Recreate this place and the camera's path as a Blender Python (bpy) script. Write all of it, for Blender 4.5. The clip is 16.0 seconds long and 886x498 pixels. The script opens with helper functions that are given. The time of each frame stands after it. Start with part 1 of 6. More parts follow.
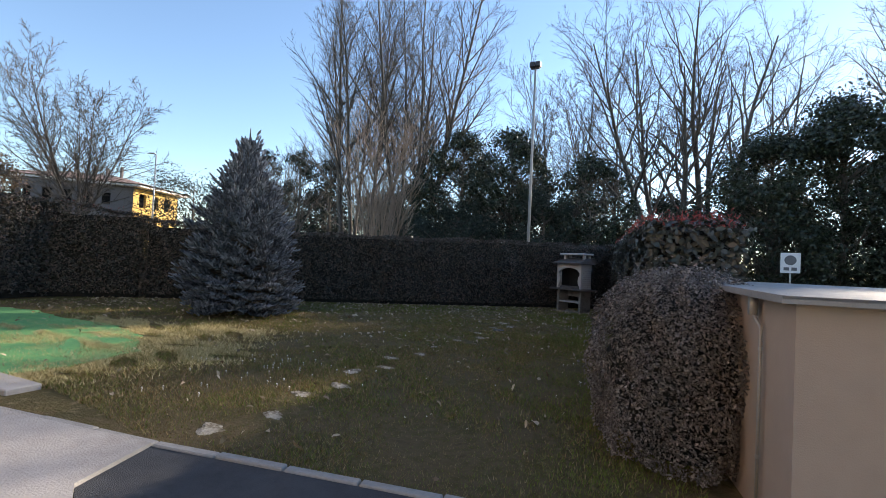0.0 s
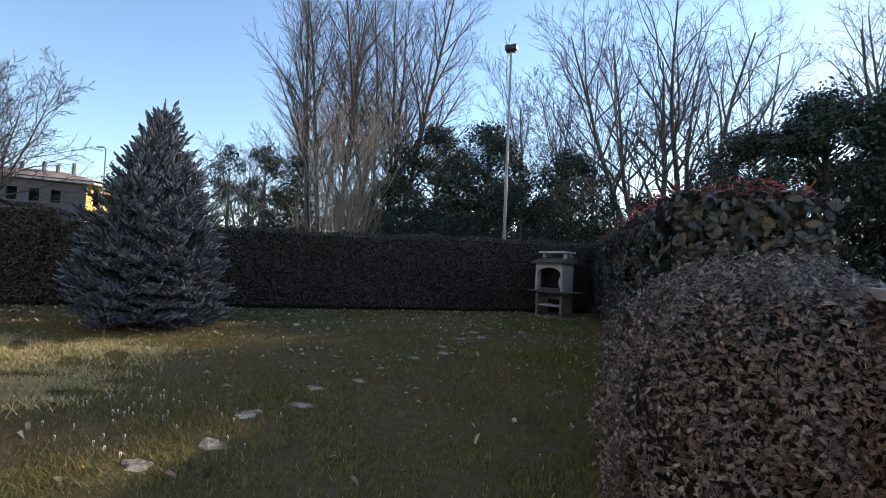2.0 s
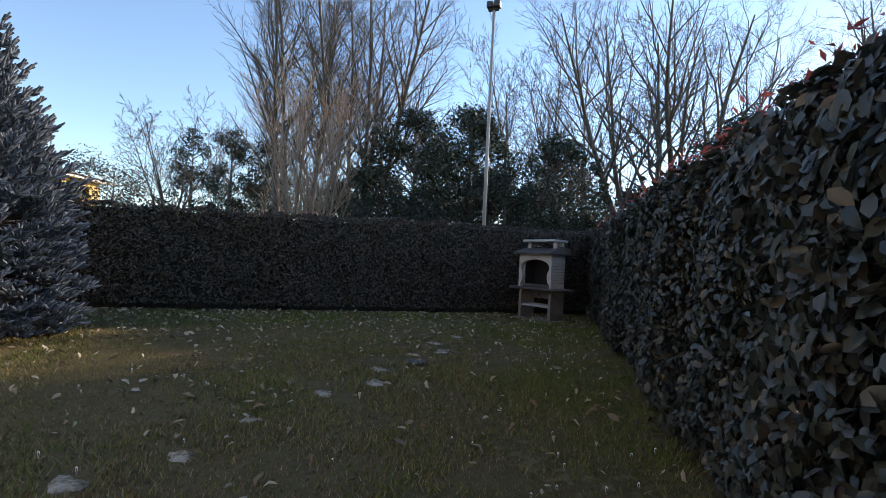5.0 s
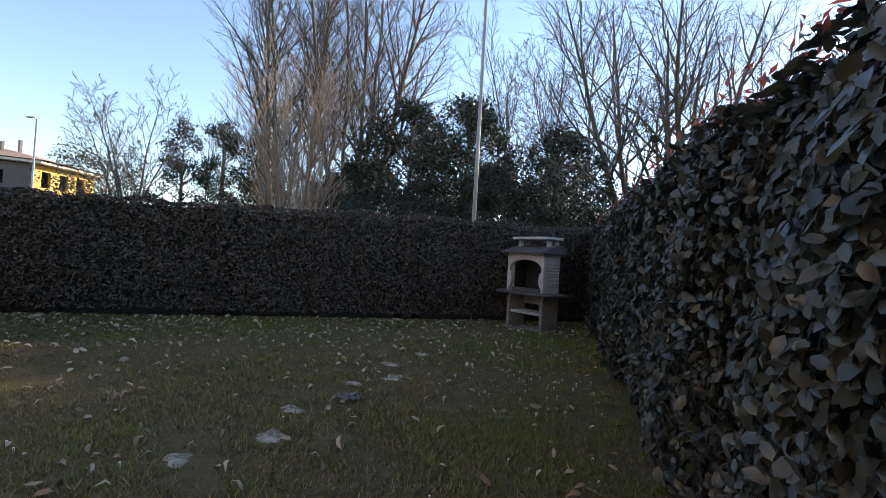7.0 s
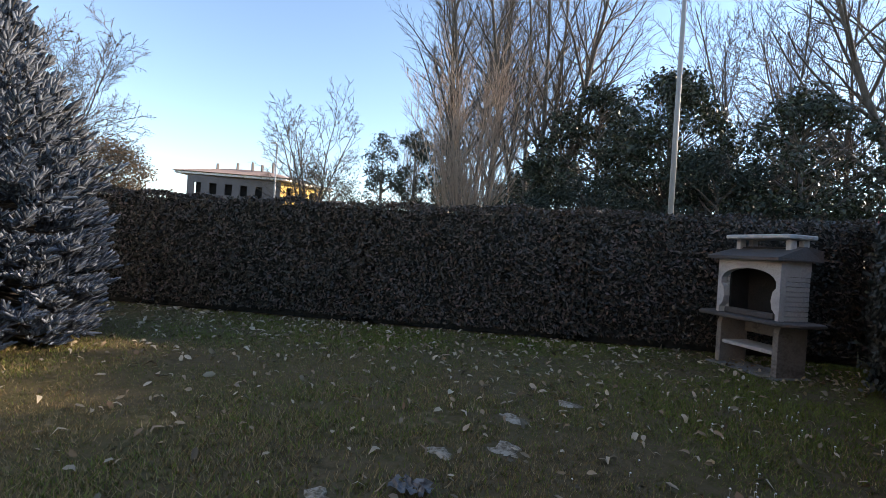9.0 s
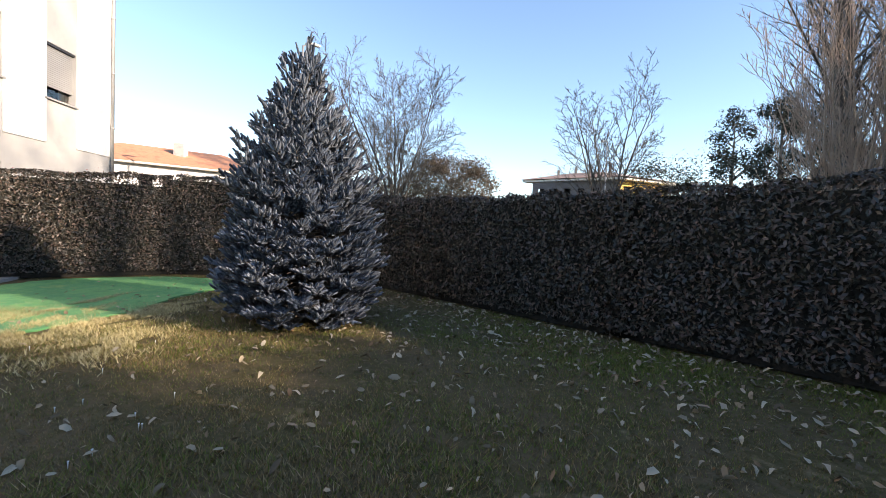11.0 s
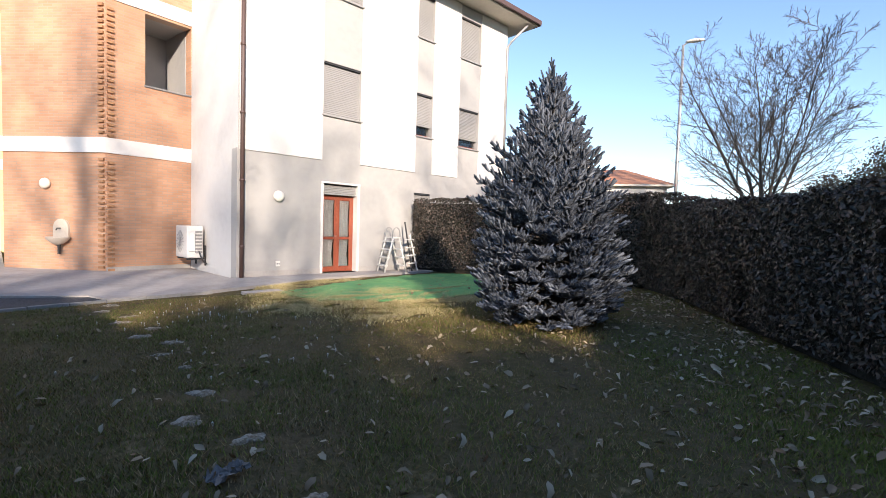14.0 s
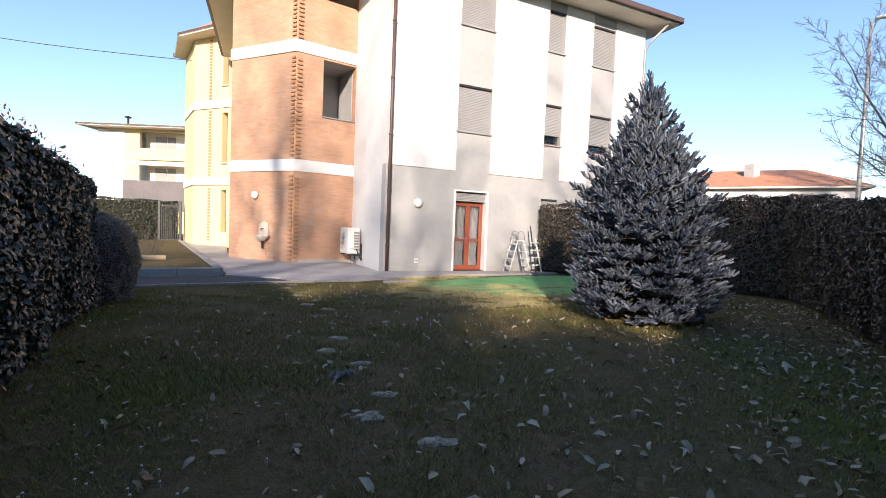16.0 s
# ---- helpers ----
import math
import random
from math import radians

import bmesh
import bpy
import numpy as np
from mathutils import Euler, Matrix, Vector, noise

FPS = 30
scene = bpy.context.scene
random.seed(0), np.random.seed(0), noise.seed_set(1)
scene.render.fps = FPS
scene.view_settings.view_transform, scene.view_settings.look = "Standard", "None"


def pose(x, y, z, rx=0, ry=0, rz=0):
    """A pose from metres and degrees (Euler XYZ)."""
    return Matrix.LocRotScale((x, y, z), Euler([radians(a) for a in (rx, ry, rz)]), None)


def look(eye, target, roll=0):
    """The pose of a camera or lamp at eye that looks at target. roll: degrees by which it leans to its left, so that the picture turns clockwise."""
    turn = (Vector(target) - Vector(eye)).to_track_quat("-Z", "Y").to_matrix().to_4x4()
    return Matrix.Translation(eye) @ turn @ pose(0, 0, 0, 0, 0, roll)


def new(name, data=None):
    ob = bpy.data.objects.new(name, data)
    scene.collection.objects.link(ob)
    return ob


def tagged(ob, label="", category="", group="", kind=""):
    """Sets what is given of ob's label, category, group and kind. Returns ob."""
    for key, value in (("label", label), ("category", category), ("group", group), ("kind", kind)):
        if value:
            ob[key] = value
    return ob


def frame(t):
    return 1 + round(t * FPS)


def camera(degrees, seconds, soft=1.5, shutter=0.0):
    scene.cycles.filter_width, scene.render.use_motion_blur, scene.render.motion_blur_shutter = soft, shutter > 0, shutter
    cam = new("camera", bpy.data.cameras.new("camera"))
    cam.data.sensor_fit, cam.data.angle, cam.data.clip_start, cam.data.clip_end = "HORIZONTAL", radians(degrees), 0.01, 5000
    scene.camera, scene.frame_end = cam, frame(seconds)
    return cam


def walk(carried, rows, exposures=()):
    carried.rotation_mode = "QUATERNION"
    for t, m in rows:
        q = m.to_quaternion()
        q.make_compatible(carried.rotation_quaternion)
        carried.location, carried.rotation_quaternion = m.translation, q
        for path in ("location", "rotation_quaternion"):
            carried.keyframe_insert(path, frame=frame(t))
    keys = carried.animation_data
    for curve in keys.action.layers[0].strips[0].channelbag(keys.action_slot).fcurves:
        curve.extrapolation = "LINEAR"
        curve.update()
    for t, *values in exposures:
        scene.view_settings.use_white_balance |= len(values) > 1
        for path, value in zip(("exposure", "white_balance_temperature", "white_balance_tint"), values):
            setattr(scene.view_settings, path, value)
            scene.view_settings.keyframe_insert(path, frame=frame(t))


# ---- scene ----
cam = camera(87.8, 16.0, soft=0.7)
PATH = [
    (0, (1.796, -0.593, 1.37), (0.988, 1.236, 1.421), 2.7),
    (0.5, (1.71, -0.167, 1.397), (0.903, 1.662, 1.45), 2.7),
    (1, (1.586, 0.261, 1.398), (0.795, 2.097, 1.453), 2.7),
    (1.5, (1.52, 0.701, 1.385), (0.767, 2.553, 1.442), 2.5),
    (2, (1.473, 1.014, 1.315), (0.754, 2.879, 1.379), 2.5),
    (2.5, (1.428, 1.403, 1.224), (0.724, 3.275, 1.283), 2.4),
    (3, (1.376, 1.786, 1.231), (0.684, 3.662, 1.289), 2.4),
    (3.5, (1.258, 2.164, 1.226), (0.578, 4.044, 1.288), 2.4),
    (4, (1.202, 2.551, 1.2), (0.524, 4.432, 1.255), 2.5),
    (6.3, (1.084, 4.384, 1.242), (0.443, 6.278, 1.288), 3.4),
    (6.5, (1.107, 4.514, 1.245), (0.469, 6.409, 1.292), 3.4),
    (7, (1.217, 4.799, 1.293), (0.531, 6.678, 1.328), 3.3),
    (7.5, (1.203, 5.226, 1.339), (0.383, 7.049, 1.36), 3.4),
    (8, (1.159, 5.729, 1.319), (0.186, 7.477, 1.331), 3.4),
    (8.5, (1.029, 6.181, 1.309), (-0.135, 7.807, 1.316), 3.6),
    (9, (0.94, 6.577, 1.344), (-0.441, 8.024, 1.339), 3.7),
    (9.5, (0.922, 6.964, 1.358), (-0.7, 8.134, 1.352), 3.6),
    (10, (0.787, 7.392, 1.356), (-1.027, 8.234, 1.317), 3.3),
    (10.2, (0.747, 7.584, 1.371), (-1.118, 8.303, 1.321), 3.0),
    (12.3, (0.251, 9.348, 1.381), (-1.617, 8.64, 1.287), 2.3),
    (12.5, (0.165, 9.548, 1.396), (-1.663, 8.74, 1.304), 2.4),
    (13, (0.124, 10.046, 1.381), (-1.607, 9.048, 1.297), 2.2),
    (13.5, (0.015, 10.475, 1.394), (-1.568, 9.256, 1.3), 2.1),
    (14, (0.017, 10.937, 1.429), (-1.36, 9.49, 1.335), 1.7),
    (14.5, (0.013, 11.278, 1.427), (-1.065, 9.597, 1.335), 1.5),
    (15, (0.105, 11.724, 1.483), (-0.785, 9.935, 1.384), 2.0),
    (15.5, (0.083, 12.093, 1.425), (-0.796, 10.299, 1.333), 2.3),
    (16, (0.079, 12.325, 1.355), (-0.768, 10.516, 1.268), 2.3),
]
walk(cam, [(t, look(eye, target, roll)) for t, eye, target, roll in PATH], [(0, 1.15, 7050, 12), (4, 1.1, 7050, 12), (7, 1.42, 7550, 15), (10, 1.45, 7400, 15), (13, 1.22, 6950, 15), (14.5, 1.05, 6750, 16), (16, 1.0, 6700, 16)])

# ---- world, sun ----
SUN_AZ, SUN_EL = 28.0, 20.0
world = bpy.data.worlds.new("sky")
scene.world = world
world.use_nodes = True
wn = world.node_tree
sky = wn.nodes.new("ShaderNodeTexSky")
sky.sky_type = "NISHITA"
sky.sun_disc = False
sky.sun_elevation, sky.sun_rotation = radians(SUN_EL), radians(SUN_AZ)
sky.air_density, sky.dust_density, sky.ozone_density = 1.0, 0.05, 3.2
background = wn.nodes["Background"]
wn.links.new(sky.outputs[0], background.inputs[0])
background.inputs[1].default_value = 0.142
sun = new("sun", bpy.data.lights.new("sun", "SUN"))
sun.data.energy, sun.data.angle, sun.data.color = 4.7, radians(0.6), (1.0, 0.89, 0.75)
to_sun = Vector((math.sin(radians(SUN_AZ)) * math.cos(radians(SUN_EL)), math.cos(radians(SUN_AZ)) * math.cos(radians(SUN_EL)), math.sin(radians(SUN_EL))))
sun.matrix_world = look(to_sun * 60, (0, 0, 0))

# ---- materials ----


def material(name, colours, scale=6.0, rough=0.75, bump=0.15, bump_scale=60.0, island=0.0, metal=0.0, fine=0.35, stops=None, spec=0.5, translucent=0.0, stretch=None):
    """Colours mixed by noise at two scales, with a fine relief; island: how far single loose pieces vary."""
    m = bpy.data.materials.new(name)
    m.use_nodes = True
    nt = m.node_tree
    add, link = nt.nodes.new, nt.links.new
    bsdf = nt.nodes["Principled BSDF"]
    coord = add("ShaderNodeTexCoord")
    src = coord.outputs["Object"]
    if stretch:
        mp = add("ShaderNodeMapping")
        mp.inputs["Scale"].default_value = stretch
        link(src, mp.inputs[0])
        src = mp.outputs[0]
    big, small = add("ShaderNodeTexNoise"), add("ShaderNodeTexNoise")
    big.inputs["Scale"].default_value, small.inputs["Scale"].default_value = scale, scale * 11
    big.inputs["Detail"].default_value = small.inputs["Detail"].default_value = 4
    link(src, big.inputs["Vector"]), link(src, small.inputs["Vector"])
    mix = add("ShaderNodeMix")
    mix.inputs[0].default_value = fine
    link(big.outputs[0], mix.inputs[2]), link(small.outputs[0], mix.inputs[3])
    value = mix.outputs[0]
    if island:
        geo = add("ShaderNodeNewGeometry")
        mix2 = add("ShaderNodeMix")
        mix2.inputs[0].default_value = island
        link(value, mix2.inputs[2]), link(geo.outputs["Random Per Island"], mix2.inputs[3])
        value = mix2.outputs[0]
    ramp = add("ShaderNodeValToRGB")
    n = len(colours)
    lo, hi = (0.1, 0.9) if island > 0.5 else (0.33, 0.67)
    stops = stops or [lo + (hi - lo) * i / max(1, n - 1) for i in range(n)]
    for i, c in enumerate(colours):
        e = ramp.color_ramp.elements[i] if i < 2 else ramp.color_ramp.elements.new(stops[i])
        e.position, e.color = stops[i], (*c, 1)
    link(value, ramp.inputs[0])
    link(ramp.outputs[0], bsdf.inputs["Base Color"])
    bsdf.inputs["Roughness"].default_value, bsdf.inputs["Metallic"].default_value = rough, metal
    bsdf.inputs["Specular IOR Level"].default_value = spec
    if bump:
        bn, bp = add("ShaderNodeTexNoise"), add("ShaderNodeBump")
        bn.inputs["Scale"].default_value, bn.inputs["Detail"].default_value = bump_scale, 5
        bp.inputs["Strength"].default_value, bp.inputs["Distance"].default_value = bump, 0.02
        link(src, bn.inputs["Vector"]), link(bn.outputs[0], bp.inputs["Height"]), link(bp.outputs[0], bsdf.inputs["Normal"])
    if translucent:
        tr, ms = add("ShaderNodeBsdfTranslucent"), add("ShaderNodeMixShader")
        link(ramp.outputs[0], tr.inputs[0])
        ms.inputs[0].default_value = translucent
        link(bsdf.outputs[0], ms.inputs[1]), link(tr.outputs[0], ms.inputs[2])
        link(ms.outputs[0], nt.nodes["Material Output"].inputs[0])
    return m


def brick_material(name, face, face2, mortar):
    m = bpy.data.materials.new(name)
    m.use_nodes = True
    nt = m.node_tree
    add, link = nt.nodes.new, nt.links.new
    bsdf = nt.nodes["Principled BSDF"]
    coord, sep, com, br = add("ShaderNodeTexCoord"), add("ShaderNodeSeparateXYZ"), add("ShaderNodeCombineXYZ"), add("ShaderNodeTexBrick")
    link(coord.outputs["Object"], sep.inputs[0])
    link(sep.outputs[0], com.inputs[0]), link(sep.outputs[2], com.inputs[1])
    link(com.outputs[0], br.inputs["Vector"])
    br.inputs["Color1"].default_value, br.inputs["Color2"].default_value, br.inputs["Mortar"].default_value = (*face, 1), (*face2, 1), (*mortar, 1)
    br.inputs["Scale"].default_value, br.inputs["Mortar Size"].default_value = 1.0, 0.007
    br.inputs["Brick Width"].default_value, br.inputs["Row Height"].default_value = 0.26, 0.068
    nz, mx = add("ShaderNodeTexNoise"), add("ShaderNodeMix")
    nz.inputs["Scale"].default_value, nz.inputs["Detail"].default_value = 1.7, 6
    mx.data_type, mx.blend_type = "RGBA", "MULTIPLY"
    mx.inputs[0].default_value = 0.55
    link(coord.outputs["Object"], nz.inputs["Vector"])
    rp = add("ShaderNodeValToRGB")
    rp.color_ramp.elements[0].position, rp.color_ramp.elements[0].color = 0.3, (0.72, 0.68, 0.64, 1)
    rp.color_ramp.elements[1].position = 0.7
    link(nz.outputs[0], rp.inputs[0])
    link(br.outputs["Color"], mx.inputs[6]), link(rp.outputs[0], mx.inputs[7])
    link(mx.outputs[2], bsdf.inputs["Base Color"])
    bsdf.inputs["Roughness"].default_value = 0.85
    bp = add("ShaderNodeBump")
    bp.inputs["Strength"].default_value, bp.inputs["Distance"].default_value = 0.6, 0.01
    bp.invert = True
    link(br.outputs["Fac"], bp.inputs["Height"]), link(bp.outputs[0], bsdf.inputs["Normal"])
    return m


def glass_material():
    m = bpy.data.materials.new("window_glass")
    m.use_nodes = True
    b = m.node_tree.nodes["Principled BSDF"]
    b.inputs["Base Color"].default_value, b.inputs["Roughness"].default_value = (0.95, 0.97, 0.97, 1), 0.03
    b.inputs["Transmission Weight"].default_value, b.inputs["IOR"].default_value = 1.0, 1.45
    return m


SOIL = material("lawn_soil", [(0.070, 0.054, 0.026), (0.135, 0.100, 0.056), (0.090, 0.076, 0.032), (0.21, 0.158, 0.092)], 0.9, 0.95, 0.8, 45, fine=0.5, spec=0.1)
GRASS = material("winter_grass", [(0.072, 0.098, 0.017), (0.185, 0.200, 0.046), (0.112, 0.145, 0.028), (0.29, 0.275, 0.105)], 0.8, 0.85, 0, island=0.6, translucent=0.12, fine=0.5, spec=0.12)
BROWN_GRASS = material("withered_grass", [(0.130, 0.092, 0.044), (0.295, 0.208, 0.105), (0.180, 0.142, 0.060), (0.54, 0.405, 0.24)], 0.8, 0.9, 0, island=0.65, translucent=0.10, fine=0.5, spec=0.1)
# dead grass, its straw tone raised to carry the sun patch by the turf
STRAW = material("sunlit_straw_grass", [(0.26, 0.22, 0.08), (0.50, 0.41, 0.19), (0.70, 0.60, 0.35)], 1.5, 0.8, 0, island=0.7, translucent=0.15)
TURF = material("green_turf", [(0.062, 0.220, 0.082), (0.145, 0.360, 0.122), (0.085, 0.285, 0.110), (0.215, 0.350, 0.120)], 0.8, 0.9, 0.5, 160)
HEDGE_LEAF = material("photinia_leaf", [(0.024, 0.028, 0.022), (0.047, 0.053, 0.042), (0.074, 0.078, 0.065), (0.082, 0.074, 0.060)], 2.0, 0.34, 0, island=0.8, translucent=0.12)
BACK_LEAF = material("dark_hedge_leaf", [(0.018, 0.018, 0.014), (0.036, 0.034, 0.024), (0.066, 0.050, 0.037), (0.125, 0.085, 0.070)], 2.0, 0.36, 0, island=0.8, translucent=0.12)
RED_LEAF = material("red_young_leaf", [(0.24, 0.045, 0.042), (0.38, 0.080, 0.072), (0.15, 0.05, 0.042)], 2.0, 0.4, 0, island=0.8, translucent=0.35)
BUSH_LEAF = material("dark_bush_leaf", [(0.035, 0.028, 0.024), (0.062, 0.046, 0.040), (0.098, 0.074, 0.062)], 2.0, 0.4, 0, island=0.8, translucent=0.2)
LEAF_RIM = material("pale_leaf_margin", [(0.17, 0.145, 0.13), (0.34, 0.30, 0.275), (0.52, 0.47, 0.43)], 2.0, 0.5, 0, island=0.8, translucent=0.35)
# twig brown taken almost to black: the shade among the leaves
HEDGE_CORE = material("hedge_twigs_in_shade", [(0.012, 0.012, 0.009), (0.03, 0.024, 0.018)], 9.0, 0.95, 0.9, 30)
SPRUCE = material("blue_spruce_needles", [(0.072, 0.084, 0.105), (0.140, 0.160, 0.195), (0.255, 0.287, 0.34)], 1.2, 0.65, 0, island=0.5, translucent=0.12, spec=0.3)
BARK = material("grey_bark", [(0.058, 0.049, 0.042), (0.111, 0.094, 0.078), (0.169, 0.143, 0.124)], 1.5, 0.9, 0.6, 20, stretch=(4, 4, 0.8))
PALE_BARK = material("pale_tan_bark", [(0.27, 0.19, 0.14), (0.40, 0.295, 0.225)], 1.5, 0.9, 0.4, 20)
EVERGREEN = material("broad_evergreen_leaf", [(0.014, 0.022, 0.011), (0.03, 0.042, 0.02), (0.052, 0.058, 0.034)], 1.0, 0.4, 0, island=0.8, translucent=0.1)
CONIFER = material("dark_conifer_foliage", [(0.012, 0.02, 0.014), (0.026, 0.037, 0.022)], 1.0, 0.7, 0, island=0.7)
BROWN_CROWN = material("brownish_oak_leaf", [(0.11, 0.07, 0.042), (0.19, 0.13, 0.082), (0.085, 0.075, 0.045)], 1.0, 0.7, 0, island=0.7, translucent=0.2)
DRY_LEAF = material("fallen_dry_leaf", [(0.14, 0.10, 0.060), (0.32, 0.255, 0.165), (0.52, 0.435, 0.31), (0.22, 0.135, 0.075)], 3.0, 0.7, 0, island=0.85, spec=0.2)
DAISY = material("white_petal", [(0.75, 0.75, 0.72), (0.85, 0.85, 0.82)], 3.0, 0.6, 0, island=0.5)
CONCRETE = material("concrete_paving", [(0.30, 0.275, 0.25), (0.38, 0.35, 0.325), (0.44, 0.41, 0.385)], 0.9, 0.9, 0.3, 70)
KERB = material("kerb_stone", [(0.24, 0.23, 0.21), (0.33, 0.315, 0.295), (0.17, 0.16, 0.145)], 1.7, 0.9, 0.35, 60)
ASPHALT = material("asphalt", [(0.040, 0.043, 0.050), (0.058, 0.061, 0.068), (0.075, 0.077, 0.082)], 1.2, 0.9, 0.7, 180)
STONE = material("stepping_stone", [(0.085, 0.066, 0.040), (0.20, 0.165, 0.115), (0.37, 0.325, 0.255), (0.46, 0.415, 0.345)], 4.5, 0.95, 0.6, 60, fine=0.45, stops=[0.36, 0.45, 0.54, 0.68])
WHITE_WALL = material("white_render", [(0.575, 0.562, 0.545), (0.635, 0.620, 0.602), (0.66, 0.65, 0.632)], 0.5, 0.92, 0.2, 240)
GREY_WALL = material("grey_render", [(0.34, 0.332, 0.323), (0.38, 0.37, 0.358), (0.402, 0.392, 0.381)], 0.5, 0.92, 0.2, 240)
PLINTH = material("plinth_render", [(0.33, 0.31, 0.29), (0.42, 0.40, 0.38)], 1.5, 0.92, 0.3, 90)
BAND = material("white_band", [(0.72, 0.69, 0.65), (0.79, 0.77, 0.74)], 1.2, 0.85, 0.15, 120)
YELLOW_WALL = material("yellow_render", [(0.64, 0.50, 0.27), (0.70, 0.57, 0.33)], 0.6, 0.9, 0.2, 200)
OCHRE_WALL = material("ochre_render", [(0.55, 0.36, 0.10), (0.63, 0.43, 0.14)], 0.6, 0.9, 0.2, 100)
BRICK = brick_material("orange_brick", (0.53, 0.285, 0.170), (0.60, 0.34, 0.215), (0.43, 0.325, 0.25))
YELLOW_BRICK = material("yellow_brick", [(0.62, 0.49, 0.24), (0.72, 0.59, 0.31)], 6, 0.9, 0.3, 50)
BRICK_TOOTH = material("corner_brick", [(0.34, 0.17, 0.085), (0.46, 0.25, 0.13)], 9, 0.9, 0.3, 50)
TILE = material("terracotta_tile", [(0.42, 0.17, 0.09), (0.55, 0.25, 0.14), (0.34, 0.14, 0.08)], 2.0, 0.85, 0.3, 30)
ROOF_EDGE = material("dark_brown_gutter", [(0.075, 0.045, 0.04), (0.11, 0.068, 0.058)], 3.0, 0.5, 0.1, 30)
SOFFIT = material("cream_soffit", [(0.62, 0.56, 0.47), (0.70, 0.64, 0.55)], 1.0, 0.9, 0.15, 60)
SHUTTER = material("grey_shutter", [(0.262, 0.258, 0.254), (0.302, 0.298, 0.292)], 1.4, 0.6, 0.05, 30)
DARK = material("unlit_interior", [(0.016, 0.015, 0.015), (0.028, 0.026, 0.025)], 3.0, 0.9, 0)
WOOD = material("red_brown_wood", [(0.20, 0.048, 0.026), (0.27, 0.070, 0.036), (0.16, 0.038, 0.022)], 3.0, 0.42, 0.15, 25, stretch=(6, 6, 1))
CURTAIN = material("white_curtain", [(0.62, 0.61, 0.59), (0.74, 0.73, 0.71)], 2.0, 0.9, 0.1, 60, translucent=0.3)
SILL = material("grey_stone_sill", [(0.24, 0.235, 0.23), (0.31, 0.305, 0.30)], 5.0, 0.7, 0.1, 60)
WHITE_PLASTIC = material("white_painted_metal", [(0.64, 0.63, 0.60), (0.72, 0.71, 0.68)], 2.0, 0.45, 0.03, 40)
LAMP_GLASS = material("opal_glass", [(0.76, 0.72, 0.64), (0.82, 0.78, 0.70)], 2.0, 0.3, 0)
BLACK_METAL = material("black_metal", [(0.02, 0.02, 0.022), (0.04, 0.04, 0.042)], 5.0, 0.5, 0.05, 60)
STEEL = material("galvanised_steel", [(0.34, 0.34, 0.34), (0.46, 0.46, 0.46)], 2.0, 0.45, 0.05, 40, metal=0.6)
POLE_PAINT = material("pale_grey_pole", [(0.27, 0.265, 0.255), (0.34, 0.335, 0.32)], 2.0, 0.55, 0.05, 30)
BOX_WALL = material("beige_render", [(0.37, 0.295, 0.24), (0.43, 0.345, 0.285)], 0.8, 0.92, 0.15, 160)
BBQ_STONE = material("cast_concrete", [(0.39, 0.372, 0.352), (0.49, 0.472, 0.448), (0.30, 0.284, 0.264)], 3.0, 0.9, 0.35, 70)
# the barbecue's concrete again, darkened for the shade round its legs
LEG_STONE = material("shaded_concrete", [(0.15, 0.14, 0.128), (0.235, 0.222, 0.205), (0.11, 0.10, 0.09)], 3.5, 0.92, 0.4, 60)
BBQ_ROOF = material("weathered_hood", [(0.065, 0.055, 0.050), (0.11, 0.096, 0.088)], 3.0, 0.85, 0.4, 50)
SOOT = material("sooty_brick", [(0.006, 0.006, 0.006), (0.016, 0.014, 0.012)], 4.0, 0.95, 0.4, 30)
CERAMIC = material("pale_ceramic", [(0.52, 0.44, 0.36), (0.64, 0.56, 0.47)], 4.0, 0.5, 0.1, 40)
CRUMPLED = material("grey_torn_sheeting", [(0.09, 0.09, 0.09), (0.21, 0.205, 0.20)], 12, 0.6, 0.5, 40)
LOG = material("cut_log", [(0.30, 0.22, 0.14), (0.42, 0.33, 0.23)], 4.0, 0.9, 0.4, 30)
SIGN_WHITE = material("white_sign", [(0.70, 0.70, 0.70), (0.76, 0.76, 0.76)], 4.0, 0.5, 0)
SIGN_DARK = material("dark_sign_print", [(0.10, 0.10, 0.11), (0.14, 0.14, 0.15)], 4.0, 0.5, 0)
# dark for chimneys and parapet; on flats and loggia it paints in shade
FLAT_DARK = material("dark_and_shaded_plaster", [(0.13, 0.115, 0.115), (0.18, 0.16, 0.155)], 0.5, 0.9, 0.2, 60)
FLAT_ROOF = material("brown_roof_tile", [(0.24, 0.16, 0.13), (0.34, 0.23, 0.19)], 1.5, 0.9, 0.3, 20)
GLASS = glass_material()

# ---- mesh helpers ----


def bm_box(bm, x0, x1, y0, y1, z0, z1, m=None, bevel=0.0):
    made = bmesh.ops.create_cube(bm, size=1)["verts"]
    for v in made:
        v.co = Vector((x0 + (v.co.x + 0.5) * (x1 - x0), y0 + (v.co.y + 0.5) * (y1 - y0), z0 + (v.co.z + 0.5) * (z1 - z0)))
    if bevel:
        edges = list({e for v in made for e in v.link_edges})
        r = bmesh.ops.bevel(bm, geom=edges, offset=bevel, segments=1, affect="EDGES")
        made = list({v for f in r["faces"] for v in f.verts} | {v for v in made if v.is_valid})
    if m is not None:
        for v in made:
            v.co = m @ v.co
    return made


